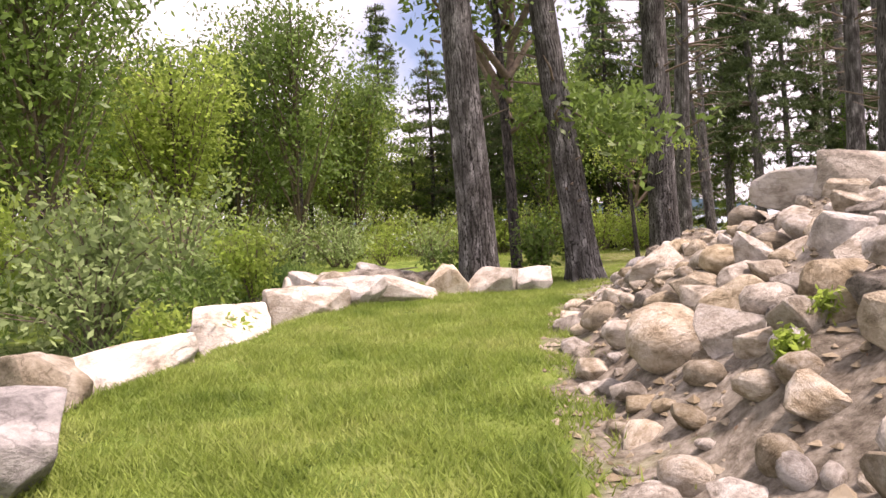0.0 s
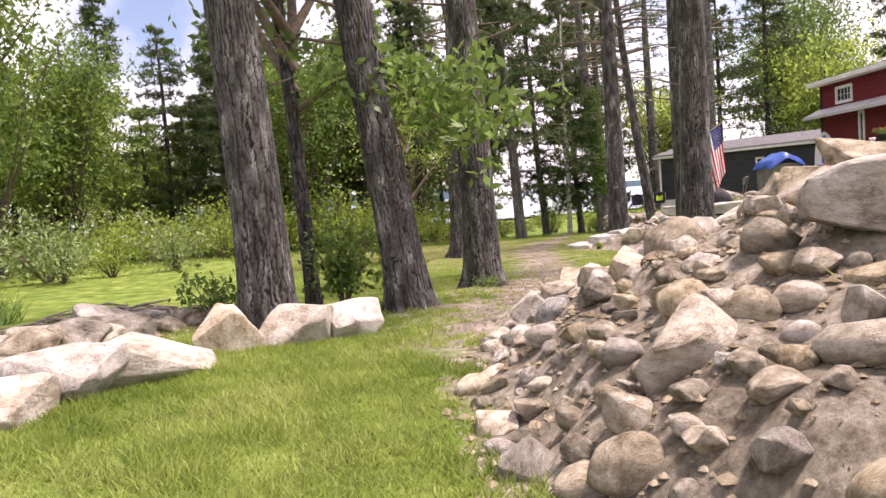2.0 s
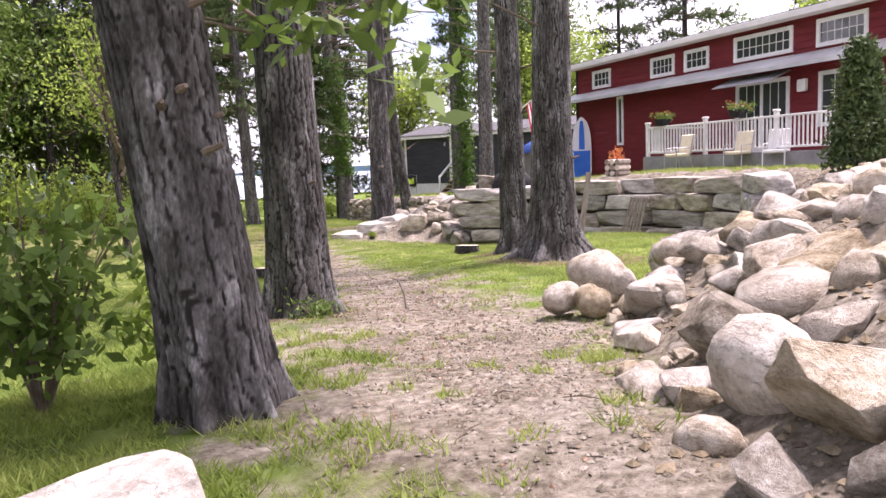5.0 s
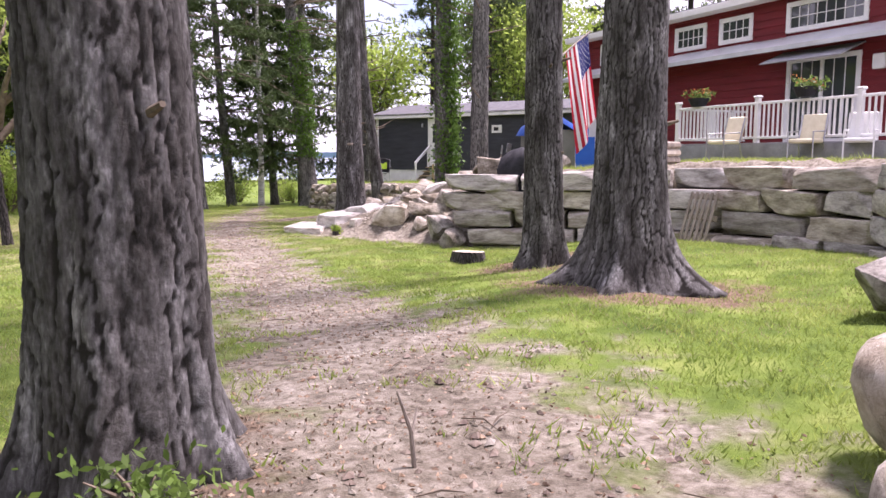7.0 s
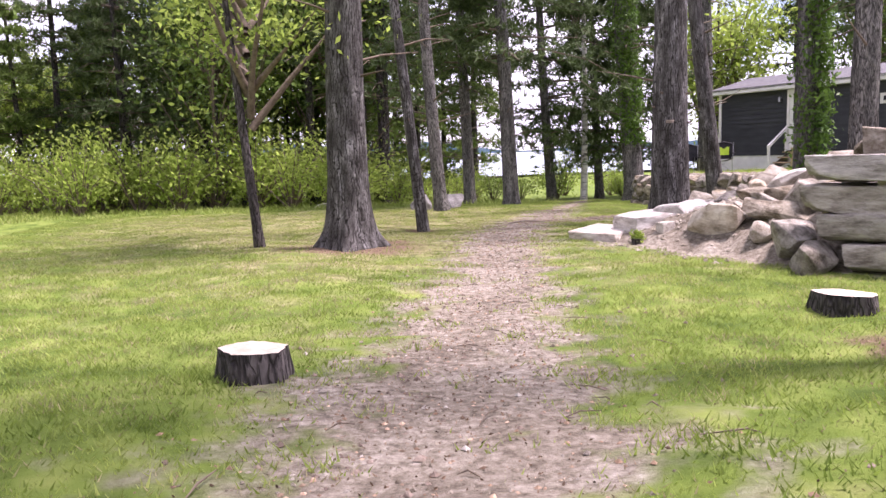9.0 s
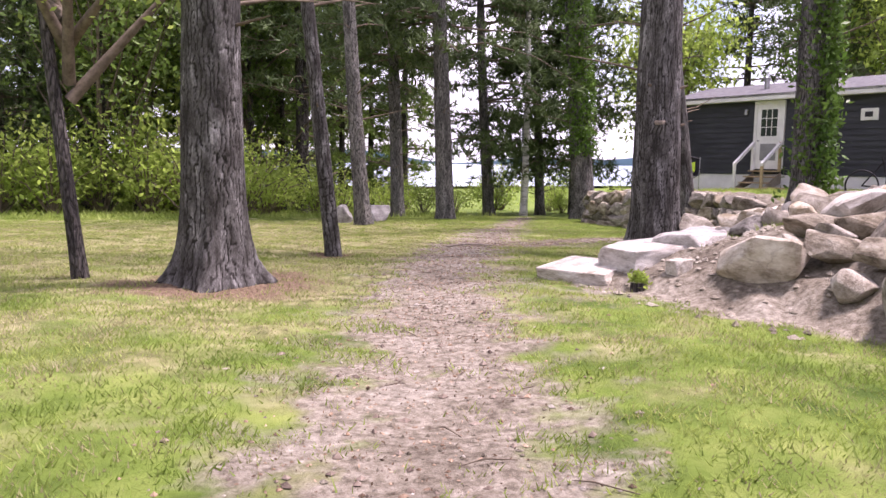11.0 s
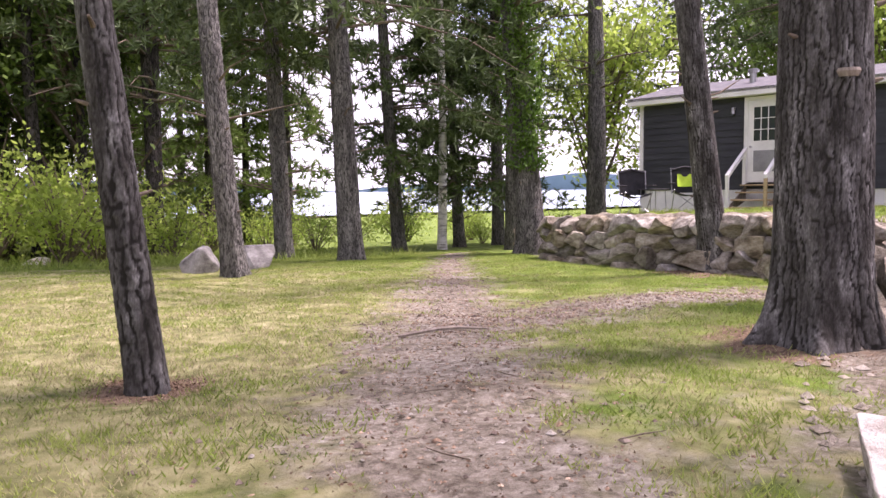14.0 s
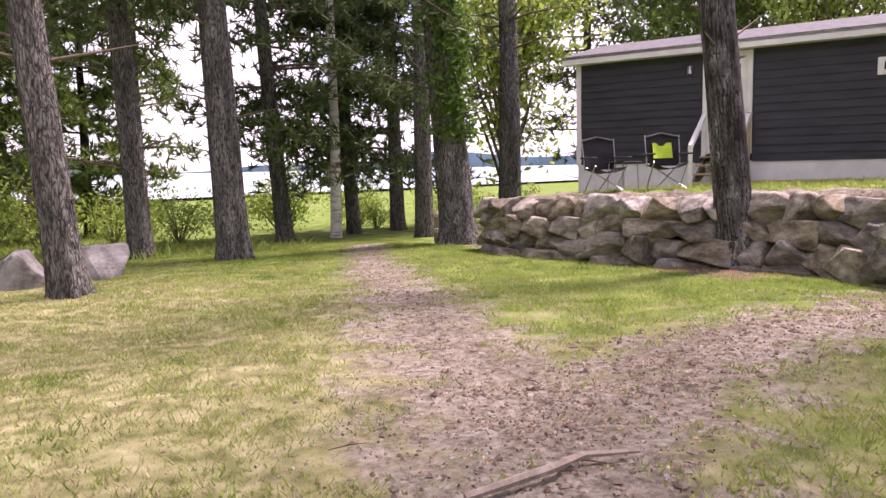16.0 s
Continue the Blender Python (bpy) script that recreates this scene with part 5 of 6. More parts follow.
for x, y, a, b, c, rz in [(13.52, 27.72, 0.56, 0.44, 0.12, 35), (14.3, 27.5, 0.64, 0.4, 0.16, 8), (14.85, 27.45, 0.42, 0.34, 0.17, 25), (15.5, 27.9, 0.36, 0.3, 0.17, 10), (14.0, 26.62, 0.13, 0.11, 0.1, 10)]:
    ob = stone(None, x, y, height(x, y) + c * 0.55, a, b, c, "block", "paleblock", int(rng.integers(0, 6)), rz, 4, "stone_slab", 3)
    tagged(ob, "flat pale limestone slab lying on bare dirt", "slab", "pale slabs by the track")
for x, y, a, c in [(14.6, 43.2, 0.44, 0.46), (15.85, 43.4, 0.52, 0.4)]:
    tagged(stone(None, x, y, height(x, y) + c * 0.3, a, a * 0.75, c * 0.9, "rough", "greystone", int(a * 10) % 6, 30, 6, "boulder", 3), "grey boulder on the lawn at the foot of a pine", "boulder")
for x, y, a in [(11.8, 50.0, 0.4), (17.35, 29.4, 0.2), (17.0, 29.15, 0.12)]:
    tagged(stone(None, x, y, height(x, y) + a * 0.1, a, a * 0.7, a * 0.4, "round", "limestone", 2, 30, 6, "lawn_stone"), "small pale stone half sunk in turf", "stone")

# ---- stumps, sticks, small plants ----


def stump(x, y, dia, tall, seed, label):
    ob = empty("tree_stump", on(x, y), label, "stump")
    me = trunk_mesh("stump_side", dia, 8, (0, 0), 1.35, seed, 28, 0.08)
    bm = bmesh.new()
    bm.from_mesh(me)
    cut = bmesh.ops.bisect_plane(bm, geom=bm.verts[:] + bm.edges[:] + bm.faces[:], plane_co=(0, 0, tall), plane_no=(0.06, 0.03, 1), clear_outer=True)
    rim = [e for e in cut["geom_cut"] if isinstance(e, bmesh.types.BMVert)]
    ring = sorted([v.co.copy() for v in rim], key=lambda p: math.atan2(p.y, p.x))
    bm.to_mesh(me)
    bm.free()
    me.materials.append(M["bark_far"])
    link("bark", me, ob, Matrix())
    c = sum(ring, Vector()) / len(ring)
    mesh_object("cut_face", [p + Vector((0, 0, 0.002)) for p in ring] + [c + Vector((0, 0, 0.004))], [(i, (i + 1) % len(ring), len(ring)) for i in range(len(ring))], M["cut_wood"], ob, "pale sawn top")


stump(7.05, 20.85, 0.35, 0.18, 71, "sawn tree stump with dark bark on the lawn")
stump(12.08, 21.05, 0.42, 0.15, 72, "low sawn stump near the retaining wall")
stump(13.55, 26.7, 0.13, 0.12, 73, "small sawn stump sprouting leaves")


def sticks(count):
    v = Shape()
    for p in along(TRACK, count, 0.7):
        a, l = rng.uniform(0, 6.283), rng.uniform(0.06, 0.3)
        z = height(*p) + 0.012
        d = Vector((math.cos(a), math.sin(a), 0)) * l / 2
        c = Vector((p[0], p[1], z))
        v.tube([c - d, c + Vector((rng.normal(0, 0.02), rng.normal(0, 0.02), 0.015)), c + d], [0.003, 0.005, 0.002], 4)
    tagged(v.part("twigs", M["twig"]), "fallen twigs strewn along the track", "twigs", kind="stuff")


sticks(110)
fallen = Shape().tube([(13.7, 32.62, height(13.7, 32.62) + 0.03), (14.05, 32.48, height(14.05, 32.48) + 0.05), (14.3, 32.5, height(14.3, 32.5) + 0.05), (14.55, 32.38, height(14.55, 32.38) + 0.04)], [0.018, 0.022, 0.018, 0.01], 6)
tagged(fallen.part("fallen_branch", M["wood"]), "bare fallen branch lying across the track", "branch")


twig_z = height(5.55, 14.95)
forked = Shape().tube([(5.55, 14.95, twig_z - 0.03), (5.54, 14.96, twig_z + 0.14), (5.49, 14.98, twig_z + 0.3)], [0.011, 0.009, 0.004], 6)
forked.tube([(5.54, 14.96, twig_z + 0.12), (5.59, 14.98, twig_z + 0.22)], [0.008, 0.003], 6)
tagged(forked.part("dead_sapling", M["wood"]), "bare pale forked twig standing in the track", "twig")


def bush(x, y, tall, reach, leaf, size, seed, label, stems=10, per=26):
    r = np.random.default_rng(seed)
    ob = empty("bush", on(x, y), label, "bush")
    cs = []
    for i in range(stems):
        a, l = r.uniform(0, 6.283), reach * r.uniform(0.2, 1)
        end = Vector((math.cos(a) * l, math.sin(a) * l, tall * r.uniform(0.55, 1.0)))
        mid = end * 0.5 + Vector((0, 0, 0.1 * tall))
        Shape().tube([(0, 0, -0.05), mid, end], [0.012, 0.008, 0.003], 5, False).part("stem", M["twig"], ob)
        for t in (0.35, 0.5, 0.65, 0.8, 0.95):
            cs.append(np.array(mid * (2 * t * (1 - t)) + end * t * t) + r.normal(0, 0.1 * reach, 3))
    tri_object("foliage", leaf_cloud(r, np.array(cs), size, per, min(0.13, reach * 0.3), 0.8), M[leaf], ob, per=4)
    return ob


bush(1.95, 13.5, 1.3, 0.65, "leaf", 0.055, 81, "glossy dark green shrub between two pines", 14, 15)
bush(2.62, 13.2, 0.75, 0.26, "leaf_light", 0.045, 82, "light green sprouting shrub at a pine's foot", 7, 16)
bush(0.3, 13.0, 0.6, 0.35, "leaf", 0.045, 83, "leafy shrub behind the boulders", 7, 12)
bush(4.66, 15.2, 0.15, 0.22, "leaf", 0.025, 84, "small leafy sprout at a pine's foot", 6, 12)
bush(13.58, 26.75, 0.22, 0.12, "leaf_light", 0.03, 85, "leafy sprout growing from a stump", 5, 14)
bush(1.72, 3.25, 0.13, 0.07, "leaf_light", 0.022, 86, "weed with yellow green leaves among stones", 6, 14)
bush(1.95, 3.45, 0.13, 0.07, "leaf_light", 0.022, 87, "weed growing among stones", 6, 14)
bush(-1.9, 8.2, 0.3, 0.3, "leaf_light", 0.04, 88, "yellow green weeds between edging boulders", 6, 14)
for i, (x, y) in enumerate([(-2.9, 9.2), (-3.3, 11.0), (-2.7, 12.2), (-3.6, 13.0), (-4.1, 7.0)]):
    bush(x, y, 0.9 + 0.2 * (i % 3), 0.7, "leaf" if i % 2 else "leaf_light", 0.05, 90 + i, "leafy undergrowth on the pond bank", 14)

# ---- the charcoal house ----


def lap_siding(parent, x0, x1, z0, z1, y, step, mat, holes=()):
    """Overlapping boards along x on the face at y (outward is -y), broken at the openings."""
    z = z0
    while z < z1 - 0.01:
        t = min(z + step, z1)
        spans = [(x0, x1)]
        for a, b, c, d in holes:
            if c < t - 0.02 and d > z + 0.02:
                spans = [q for s, e in spans for q in ((s, min(e, a)), (max(s, b), e)) if q[1] - q[0] > 0.02]
        for s, e in spans:
            v = [(s, y - 0.028, z), (e, y - 0.028, z), (e, y - 0.006, t + 0.004), (s, y - 0.006, t + 0.004), (s, y + 0.02, z), (e, y + 0.02, z), (e, y + 0.02, t + 0.004), (s, y + 0.02, t + 0.004)]
            mesh_object("siding_board", v, [(0, 1, 2, 3), (1, 5, 6, 2), (4, 0, 3, 7), (3, 2, 6, 7), (4, 5, 1, 0), (5, 4, 7, 6)], mat, parent)
        z = t


def window_unit(parent, x0, x1, z0, z1, y, cols, rows, trim=0.09, name="window", proud=0.06):
    w = Shape()
    for a, b, c, d in ((x0, x1, z0, z0 + trim), (x0, x1, z1 - trim, z1), (x0, x0 + trim, z0 + trim, z1 - trim), (x1 - trim, x1, z0 + trim, z1 - trim)):
        w.box(a, y - proud, c, b, y + 0.03, d, 0.008)
    ob = w.part(name, M["white"], parent)
    a, b, c, d = x0 + trim, x1 - trim, z0 + trim, z1 - trim
    mesh_object("pane", [(a, y - 0.005, c), (b, y - 0.005, c), (b, y - 0.005, d), (a, y - 0.005, d)], [(0, 1, 2, 3)], M["glass"], ob)
    g = Shape()
    for i in range(1, cols):
        u = a + (b - a) * i / cols
        g.box(u - 0.01, y - 0.02, c, u + 0.01, y - 0.006, d)
    for i in range(1, rows):
        u = c + (d - c) * i / rows
        g.box(a, y - 0.022, u - 0.01, b, y - 0.007, u + 0.01)
    if g.v:
        g.part("muntin", M["white"], ob)
    return ob


house = empty("charcoal_house", pose(27.05, 42.25, 0, 0, 0, -76.4), "single-storey charcoal clapboard cabin with white trim", "house")
L, D = 12.2, 4.4
Shape().box(0.02, 0.02, 0.3, L - 0.02, D, 2.8).part("wall", M["charcoal"], house)
Shape().box(0.03, 0.0, -0.75, L - 0.03, D - 0.02, 0.3).part("skirting", M["white"], house, "white foundation skirting")
lap_siding(house, 0.12, L - 0.12, 0.28, 2.72, 0.0, 0.178, M["charcoal"], [(3.06, 4.16, 0.4, 2.72)])
for x in (0.0, L - 0.12):
    Shape().box(x, -0.05, 0.26, x + 0.12, 0.03, 2.74, 0.006).part("corner_trim", M["white"], house)
Shape().box(-0.25, -0.3, 2.72, L + 0.25, -0.26, 2.92, 0.006).box(-0.25, -0.26, 2.72, L + 0.25, 0.02, 2.74).part("fascia", M["white"], house)
roof = [(-0.25, -0.3, 2.92), (L + 0.25, -0.3, 2.92), (L + 0.25, D / 2, 3.5), (-0.25, D / 2, 3.5), (-0.25, D + 0.3, 2.92), (L + 0.25, D + 0.3, 2.92)]
roof_b = [(x, y, z - 0.08) for x, y, z in roof]
mesh_object("roof", roof + roof_b, [(0, 1, 2, 3), (3, 2, 5, 4), (1, 0, 6, 7), (0, 3, 9, 6), (3, 4, 10, 9), (2, 1, 7, 8), (5, 2, 8, 11), (4, 5, 11, 10), (7, 6, 9, 8), (8, 9, 10, 11)], M["shingle"], house)
mesh_object("gable", [(0, 0.02, 2.7), (0, D, 2.7), (0, D / 2, 3.42)], [(0, 1, 2)], M["charcoal"], house)
Shape().tube([(2.9, 0.9, 3.15), (2.9, 0.9, 3.5)], 0.09, 12).tube([(2.9, 0.9, 3.46), (2.9, 0.9, 3.56)], 0.13, 12).part("roof_vent", M["metal"], house, "galvanised roof vent")
door = Shape()
for a, b, c, d in ((3.08, 3.18, 0.45, 2.7), (4.04, 4.14, 0.45, 2.7), (3.18, 4.04, 2.6, 2.7)):
    door.box(a, -0.07, c, b, 0.02, d, 0.006)
door = door.part("door", M["white"], house, "white half-glazed entrance door with storm panel")
Shape().box(3.18, -0.04, 0.47, 4.04, 0.01, 2.6, 0.005).part("door_leaf", M["white"], door)
mesh_object("pane", [(3.33, -0.046, 1.55), (3.89, -0.046, 1.55), (3.89, -0.046, 2.42), (3.33, -0.046, 2.42)], [(0, 1, 2, 3)], M["glass"], door)
mesh_object("lower_panel", [(3.33, -0.046, 0.75), (3.89, -0.046, 0.75), (3.89, -0.046, 1.3), (3.33, -0.046, 1.3)], [(0, 1, 2, 3)], M["deck_grey"], door)
g = Shape()
for i in (1, 2):
    u = 3.33 + 0.56 * i / 3
    g.box(u - 0.01, -0.06, 1.55, u + 0.01, -0.047, 2.42)
    u = 1.55 + 0.87 * i / 3
    g.box(3.33, -0.061, u - 0.01, 3.89, -0.048, u + 0.01)
g.part("muntin", M["white"], door)
Shape().tube([(3.26, -0.1, 1.4), (3.26, -0.05, 1.4)], 0.03, 10).part("door_handle", M["metal"], door)
Shape().tube([(2.8, -0.12, 2.28), (2.8, -0.12, 2.45)], [0.06, 0.045], 8).box(2.77, -0.12, 2.4, 2.83, 0.0, 2.46).part("wall_lamp", M["metal"], house, "small silver lantern")
Shape().box(6.5, -0.06, 1.95, 7.0, 0.0, 2.3, 0.01).part("meter_box", M["white"], house)
Shape().box(6.62, -0.065, 2.05, 6.85, -0.061, 2.2).part("small_pane", M["dark"], house)
Shape().box(8.3, -0.03, -0.2, 8.75, -0.005, 0.15, 0.01).part("blue_vent", M["blue"], house, "blue panel in the skirting")

steps = empty("porch_steps", pose(27.05, 42.25, 0, 0, 0, -76.4), "weathered wooden porch steps with white handrails", "steps")
for i in range(4):
    z = 0.42 - 0.19 * i
    Shape().box(3.1, -0.32 - 0.28 * i, z - 0.04, 4.12, -0.03 - 0.28 * i, z, 0.008).part("tread", M["new_wood"], steps)
for x in (3.12, 4.08):
    Shape().add([(x, -0.04, 0.37), (x, -0.04, 0.0), (x, -1.3, -0.38), (x, -1.18, -0.2), (x + 0.04, -0.04, 0.37), (x + 0.04, -0.04, 0.0), (x + 0.04, -1.3, -0.38), (x + 0.04, -1.18, -0.2)], [(0, 1, 2, 3), (7, 6, 5, 4), (0, 3, 7, 4), (1, 0, 4, 5), (2, 1, 5, 6), (3, 2, 6, 7)]).part("stringer", M["wood"], steps)
    for y, z0, z1 in ((-0.12, 0.4, 1.35), (-1.15, -0.4, 0.62)):
        Shape().box(x - 0.03, y - 0.04, z0, x + 0.05, y + 0.04, z1, 0.006).part("newel_post", M["white"] if x < 3.5 else M["new_wood"], steps)
    rail = [(x - 0.03, -0.08, 1.28), (x + 0.06, -0.08, 1.28), (x + 0.06, -1.2, 0.56), (x - 0.03, -1.2, 0.56)]
    mesh_object("handrail", rail + [(a, b, c + 0.1) for a, b, c in rail], [(3, 2, 1, 0), (4, 5, 6, 7), (0, 1, 5, 4), (1, 2, 6, 5), (2, 3, 7, 6), (3, 0, 4, 7)], M["white"], steps)
beam = Shape().box(0, 0, 0, 2.6, 0.1, 0.1, 0.01)
ob = beam.part("lumber_beam", M["new_wood"])
ob.matrix_basis = pose(26.9, 38.1, height(26.9, 38.1), 0, 0, -60)
tagged(ob, "loose sawn lumber beam lying on grass", "beam")

# ---- the red house and its deck ----
red = empty("red_house", pose(27.0, 30.0, 0, 0, 0, -107.5), "dark red clapboard house with white-trimmed clerestory windows", "house")
L2 = 17.0
Shape().box(0.02, 0.02, 0.4, L2, 6.5, 5.2).part("wall", M["red"], red)
holes = [(2.84, 3.24, 1.75, 3.66), (9.1, 11.2, 1.25, 3.45), (12.2, 14.0, 1.9, 3.45)]
upper = [(1.2, 2.45, 4.12, 4.85), (4.9, 6.2, 4.12, 4.85), (6.7, 7.9, 4.12, 4.85), (9.0, 11.3, 4.12, 4.9), (12.1, 13.7, 4.12, 4.9)]
lap_siding(red, 0.1, L2, 0.8, 3.9, 0.0, 0.2, M["red"], holes)
lap_siding(red, 0.1, L2, 3.98, 5.1, 0.0, 0.2, M["red"], upper)
Shape().box(-0.02, -0.05, 0.75, 0.1, 0.03, 5.1, 0.006).part("corner_trim", M["dark"], red)
for a, b, c, d in upper:
    window_unit(red, a, b, c, d, 0.0, max(2, round((b - a) / 0.28)), 2, 0.12)
window_unit(red, 2.84, 3.24, 1.75, 3.66, 0.0, 1, 1, 0.1)
window_unit(red, 12.2, 14.0, 1.9, 3.45, 0.0, 4, 3, 0.12)
patio = window_unit(red, 9.1, 11.2, 1.25, 3.45, 0.0, 6, 1, 0.12, "patio_door")
Shape().box(10.1, -0.06, 1.35, 10.2, -0.02, 3.35, 0.005).part("meeting_stile", M["white"], patio)
pent = [(-0.2, -0.75, 3.72), (L2, -0.75, 3.72), (L2, 0.02, 4.06), (-0.2, 0.02, 4.06)]
mesh_object("pent_roof", pent + [(x, y, z - 0.12) for x, y, z in pent], [(0, 1, 2, 3), (1, 0, 4, 5), (0, 3, 7, 4), (2, 1, 5, 6), (7, 6, 5, 4)], M["tin"], red, "pale metal pent roof")
top_roof = [(-0.35, -0.45, 5.25), (L2, -0.45, 5.25), (L2, 3.3, 5.95), (-0.35, 3.3, 5.95), (L2, 6.8, 5.25), (-0.35, 6.8, 5.25)]
mesh_object("roof", top_roof + [(x, y, z - 0.07) for x, y, z in top_roof], [(0, 1, 2, 3), (3, 2, 4, 5), (1, 0, 6, 7), (0, 3, 9, 6), (3, 5, 11, 9), (7, 6, 9, 8)], M["shingle"], red)
Shape().box(-0.35, -0.49, 5.04, L2, -0.45, 5.22, 0.005).box(-0.35, -0.45, 5.04, L2, 0.0, 5.06).part("fascia", M["white"], red)
mesh_object("gable", [(0.0, 0.0, 5.1), (0.0, 6.5, 5.1), (0.0, 3.3, 5.85)], [(0, 1, 2)], M["red"], red)
aw = [(9.0, -0.95, 3.3), (11.3, -0.95, 3.3), (11.3, -0.06, 3.64), (9.0, -0.06, 3.64)]
mesh_object("awning", aw + [(x, y, z - 0.03) for x, y, z in aw], [(0, 1, 2, 3), (1, 0, 4, 5), (0, 3, 7, 4), (2, 1, 5, 6), (7, 6, 5, 4)], M["deck_grey"], red, "small grey door awning")
Shape().box(11.55, -0.16, 2.95, 11.85, -0.03, 3.3, 0.02).part("wall_lamp", M["white"], red)

deck = empty("deck", pose(27.0, 30.0, 0, 0, 0, -107.5), "raised grey deck with white picket railing", "deck")
for i in range(18):
    y = -2.6 + i * 0.145
    Shape().box(7.7, y, 1.2, 16.8, y + 0.138, 1.24, 0.004).part("deck_board", M["deck_grey"], deck)
Shape().box(7.7, -2.62, 0.72, 16.8, -2.58, 1.2).part("deck_skirt", M["deck_grey"], deck)
Shape().box(7.68, -2.6, 0.72, 7.72, 0.0, 1.2).part("deck_skirt", M["deck_grey"], deck)


def railing(a, b, horizontal):
    """Bottom and top rail with balusters between a and b, along x at y=-2.5, or along y at x=7.8."""
    for z in (1.33, 2.13):
        (x0, y0), (x1, y1) = (a, -2.53), (b, -2.47)
        if horizontal:
            Shape().box(x0, y0, z, x1, y1, z + 0.06, 0.008).part("rail", M["white"], deck)
        else:
            Shape().box(7.77, a, z, 7.83, b, z + 0.06, 0.008).part("rail", M["white"], deck)
    n = int((b - a) / 0.125)
    for i in range(1, n):
        u = a + (b - a) * i / n
        s = Shape()
        if horizontal:
            s.box(u - 0.018, -2.518, 1.39, u + 0.018, -2.482, 2.13)
        else:
            s.box(7.782, u - 0.018, 1.39, 7.818, u + 0.018, 2.13)
        s.part("baluster", M["white"], deck)


xs = (7.8, 10.4, 13.0, 15.6)
for x in xs:
    Shape().box(x - 0.055, -2.555, 0.75, x + 0.055, -2.445, 2.28, 0.01).box(x - 0.08, -2.58, 2.28, x + 0.08, -2.42, 2.34, 0.02).part("railing_post", M["white"], deck)
for a, b in zip(xs, xs[1:]):
    railing(a + 0.055, b - 0.055, True)
railing(-2.44, -0.05, False)


def planter(m, label, flowers=True):
    ob = empty("flower_planter", m, label, "planter", "flower planters on the railing")
    Shape().tube([(0, 0, -0.18), (0, 0, 0.0), (0, 0, 0.03)], [0.17, 0.26, 0.27], 14).part("bowl", M["black"], ob)
    cs = rng.normal(0, 1, (26, 3)) * np.array([0.16, 0.16, 0.05]) + np.array([0, 0, 0.1])
    tri_object("foliage", leaf_cloud(rng, cs, 0.04, 14, 0.05, 0.8), M["leaf"], ob, per=4)
    tagged(tri_object("flowers", leaf_cloud(rng, cs[:14] + np.array([0, 0, 0.06]), 0.03, 5, 0.04, 0.6), M["flower"], ob, "red and orange blooms", 4), kind="stuff")
    return ob


hp = deck.matrix_basis
planter(hp @ pose(8.5, -2.5, 2.37), "black planter of flowers hung on the railing")
planter(hp @ pose(11.7, -2.55, 2.4), "black planter of flowers hung on the railing")


def patio_chair(x, y, rz, cushion, label):
    ob = empty("patio_chair", on(x, y, 0, rz), label, "chair", "chairs on the terrace")
    for sx in (-0.27, 0.27):
        Shape().tube([(sx, -0.28, 0), (sx, -0.27, 0.62), (sx, 0.2, 0.64)], 0.018, 6).part("arm", M["metal" if cushion else "white"], ob)
        Shape().tube([(sx, 0.3, 0), (sx, 0.2, 0.42), (sx, 0.34, 1.0)], 0.018, 6).part("leg", M["metal" if cushion else "white"], ob)
    Shape().box(-0.27, -0.27, 0.38, 0.27, 0.24, 0.48, 0.03).part("seat", M["cream" if cushion else "white"], ob)
    Shape().box(-0.26, 0.0, 0.0, 0.26, 0.09, 0.58, 0.03, pose(0, 0.2, 0.46, -14)).part("backrest", M["cream" if cushion else "white"], ob)
    return ob


patio_chair(20.62, 21.2, -110, True, "metal patio chair with cream cushions")
patio_chair(20.6, 19.35, -95, True, "metal patio chair with cream cushions")
patio_chair(20.5, 18.25, -80, False, "white moulded plastic chair")
pot = empty("flower_pot", on(19.2, 22.3), "terracotta pot with dark red plants", "pot")
Shape().tube([(0, 0, 0), (0, 0, 0.36), (0, 0, 0.4)], [0.17, 0.24, 0.26], 16).part("pot_body", M["clay"], pot)
tri_object("foliage", leaf_cloud(rng, rng.normal(0, 0.1, (20, 3)) + np.array([0, 0, 0.5]), 0.05, 16, 0.07, 0.8), M["flower"], pot, per=4)

# ---- terrace clutter ----
shed = empty("garden_shed", pose(22.75, 28.1, height(22.75, 28.1), 0, 0, -107.5), "small olive grey resin shed under a blue tarpaulin", "shed")
Shape().box(-0.65, -0.6, 0, 0.65, 0.6, 1.85, 0.03).part("body", M["shed"], shed)
for x in (-0.62, 0.02):
    Shape().box(x, -0.64, 0.06, x + 0.6, -0.6, 1.75, 0.012).part("door", M["shed"], shed)
Shape().tube([(0.05, -0.68, 0.9), (0.05, -0.68, 1.05)], 0.015, 6).part("handle", M["black"], shed)
tv = [(x, y, 1.9 + 0.42 * (1 - abs(y) / 0.75) + 0.06 * noise.noise(Vector((x * 2, y * 2, 3)))) for x in np.linspace(-0.75, 0.75, 14) for y in np.linspace(-0.75, 0.75, 14)]
tv = [(x, y, z - 0.25 * max(0, max(abs(x), abs(y)) - 0.62) / 0.13) for x, y, z in tv]
mesh_object("tarpaulin", tv, [(i * 14 + j, (i + 1) * 14 + j, (i + 1) * 14 + j + 1, i * 14 + j + 1) for i in range(13) for j in range(13)], M["tarp"], shed, "crumpled blue tarpaulin", True)

board = empty("paddle_board", pose(26.25, 29.2, height(26.25, 29.2), -3, 0, -52), "upright blue and white paddle board leaning on the house", "paddle board")


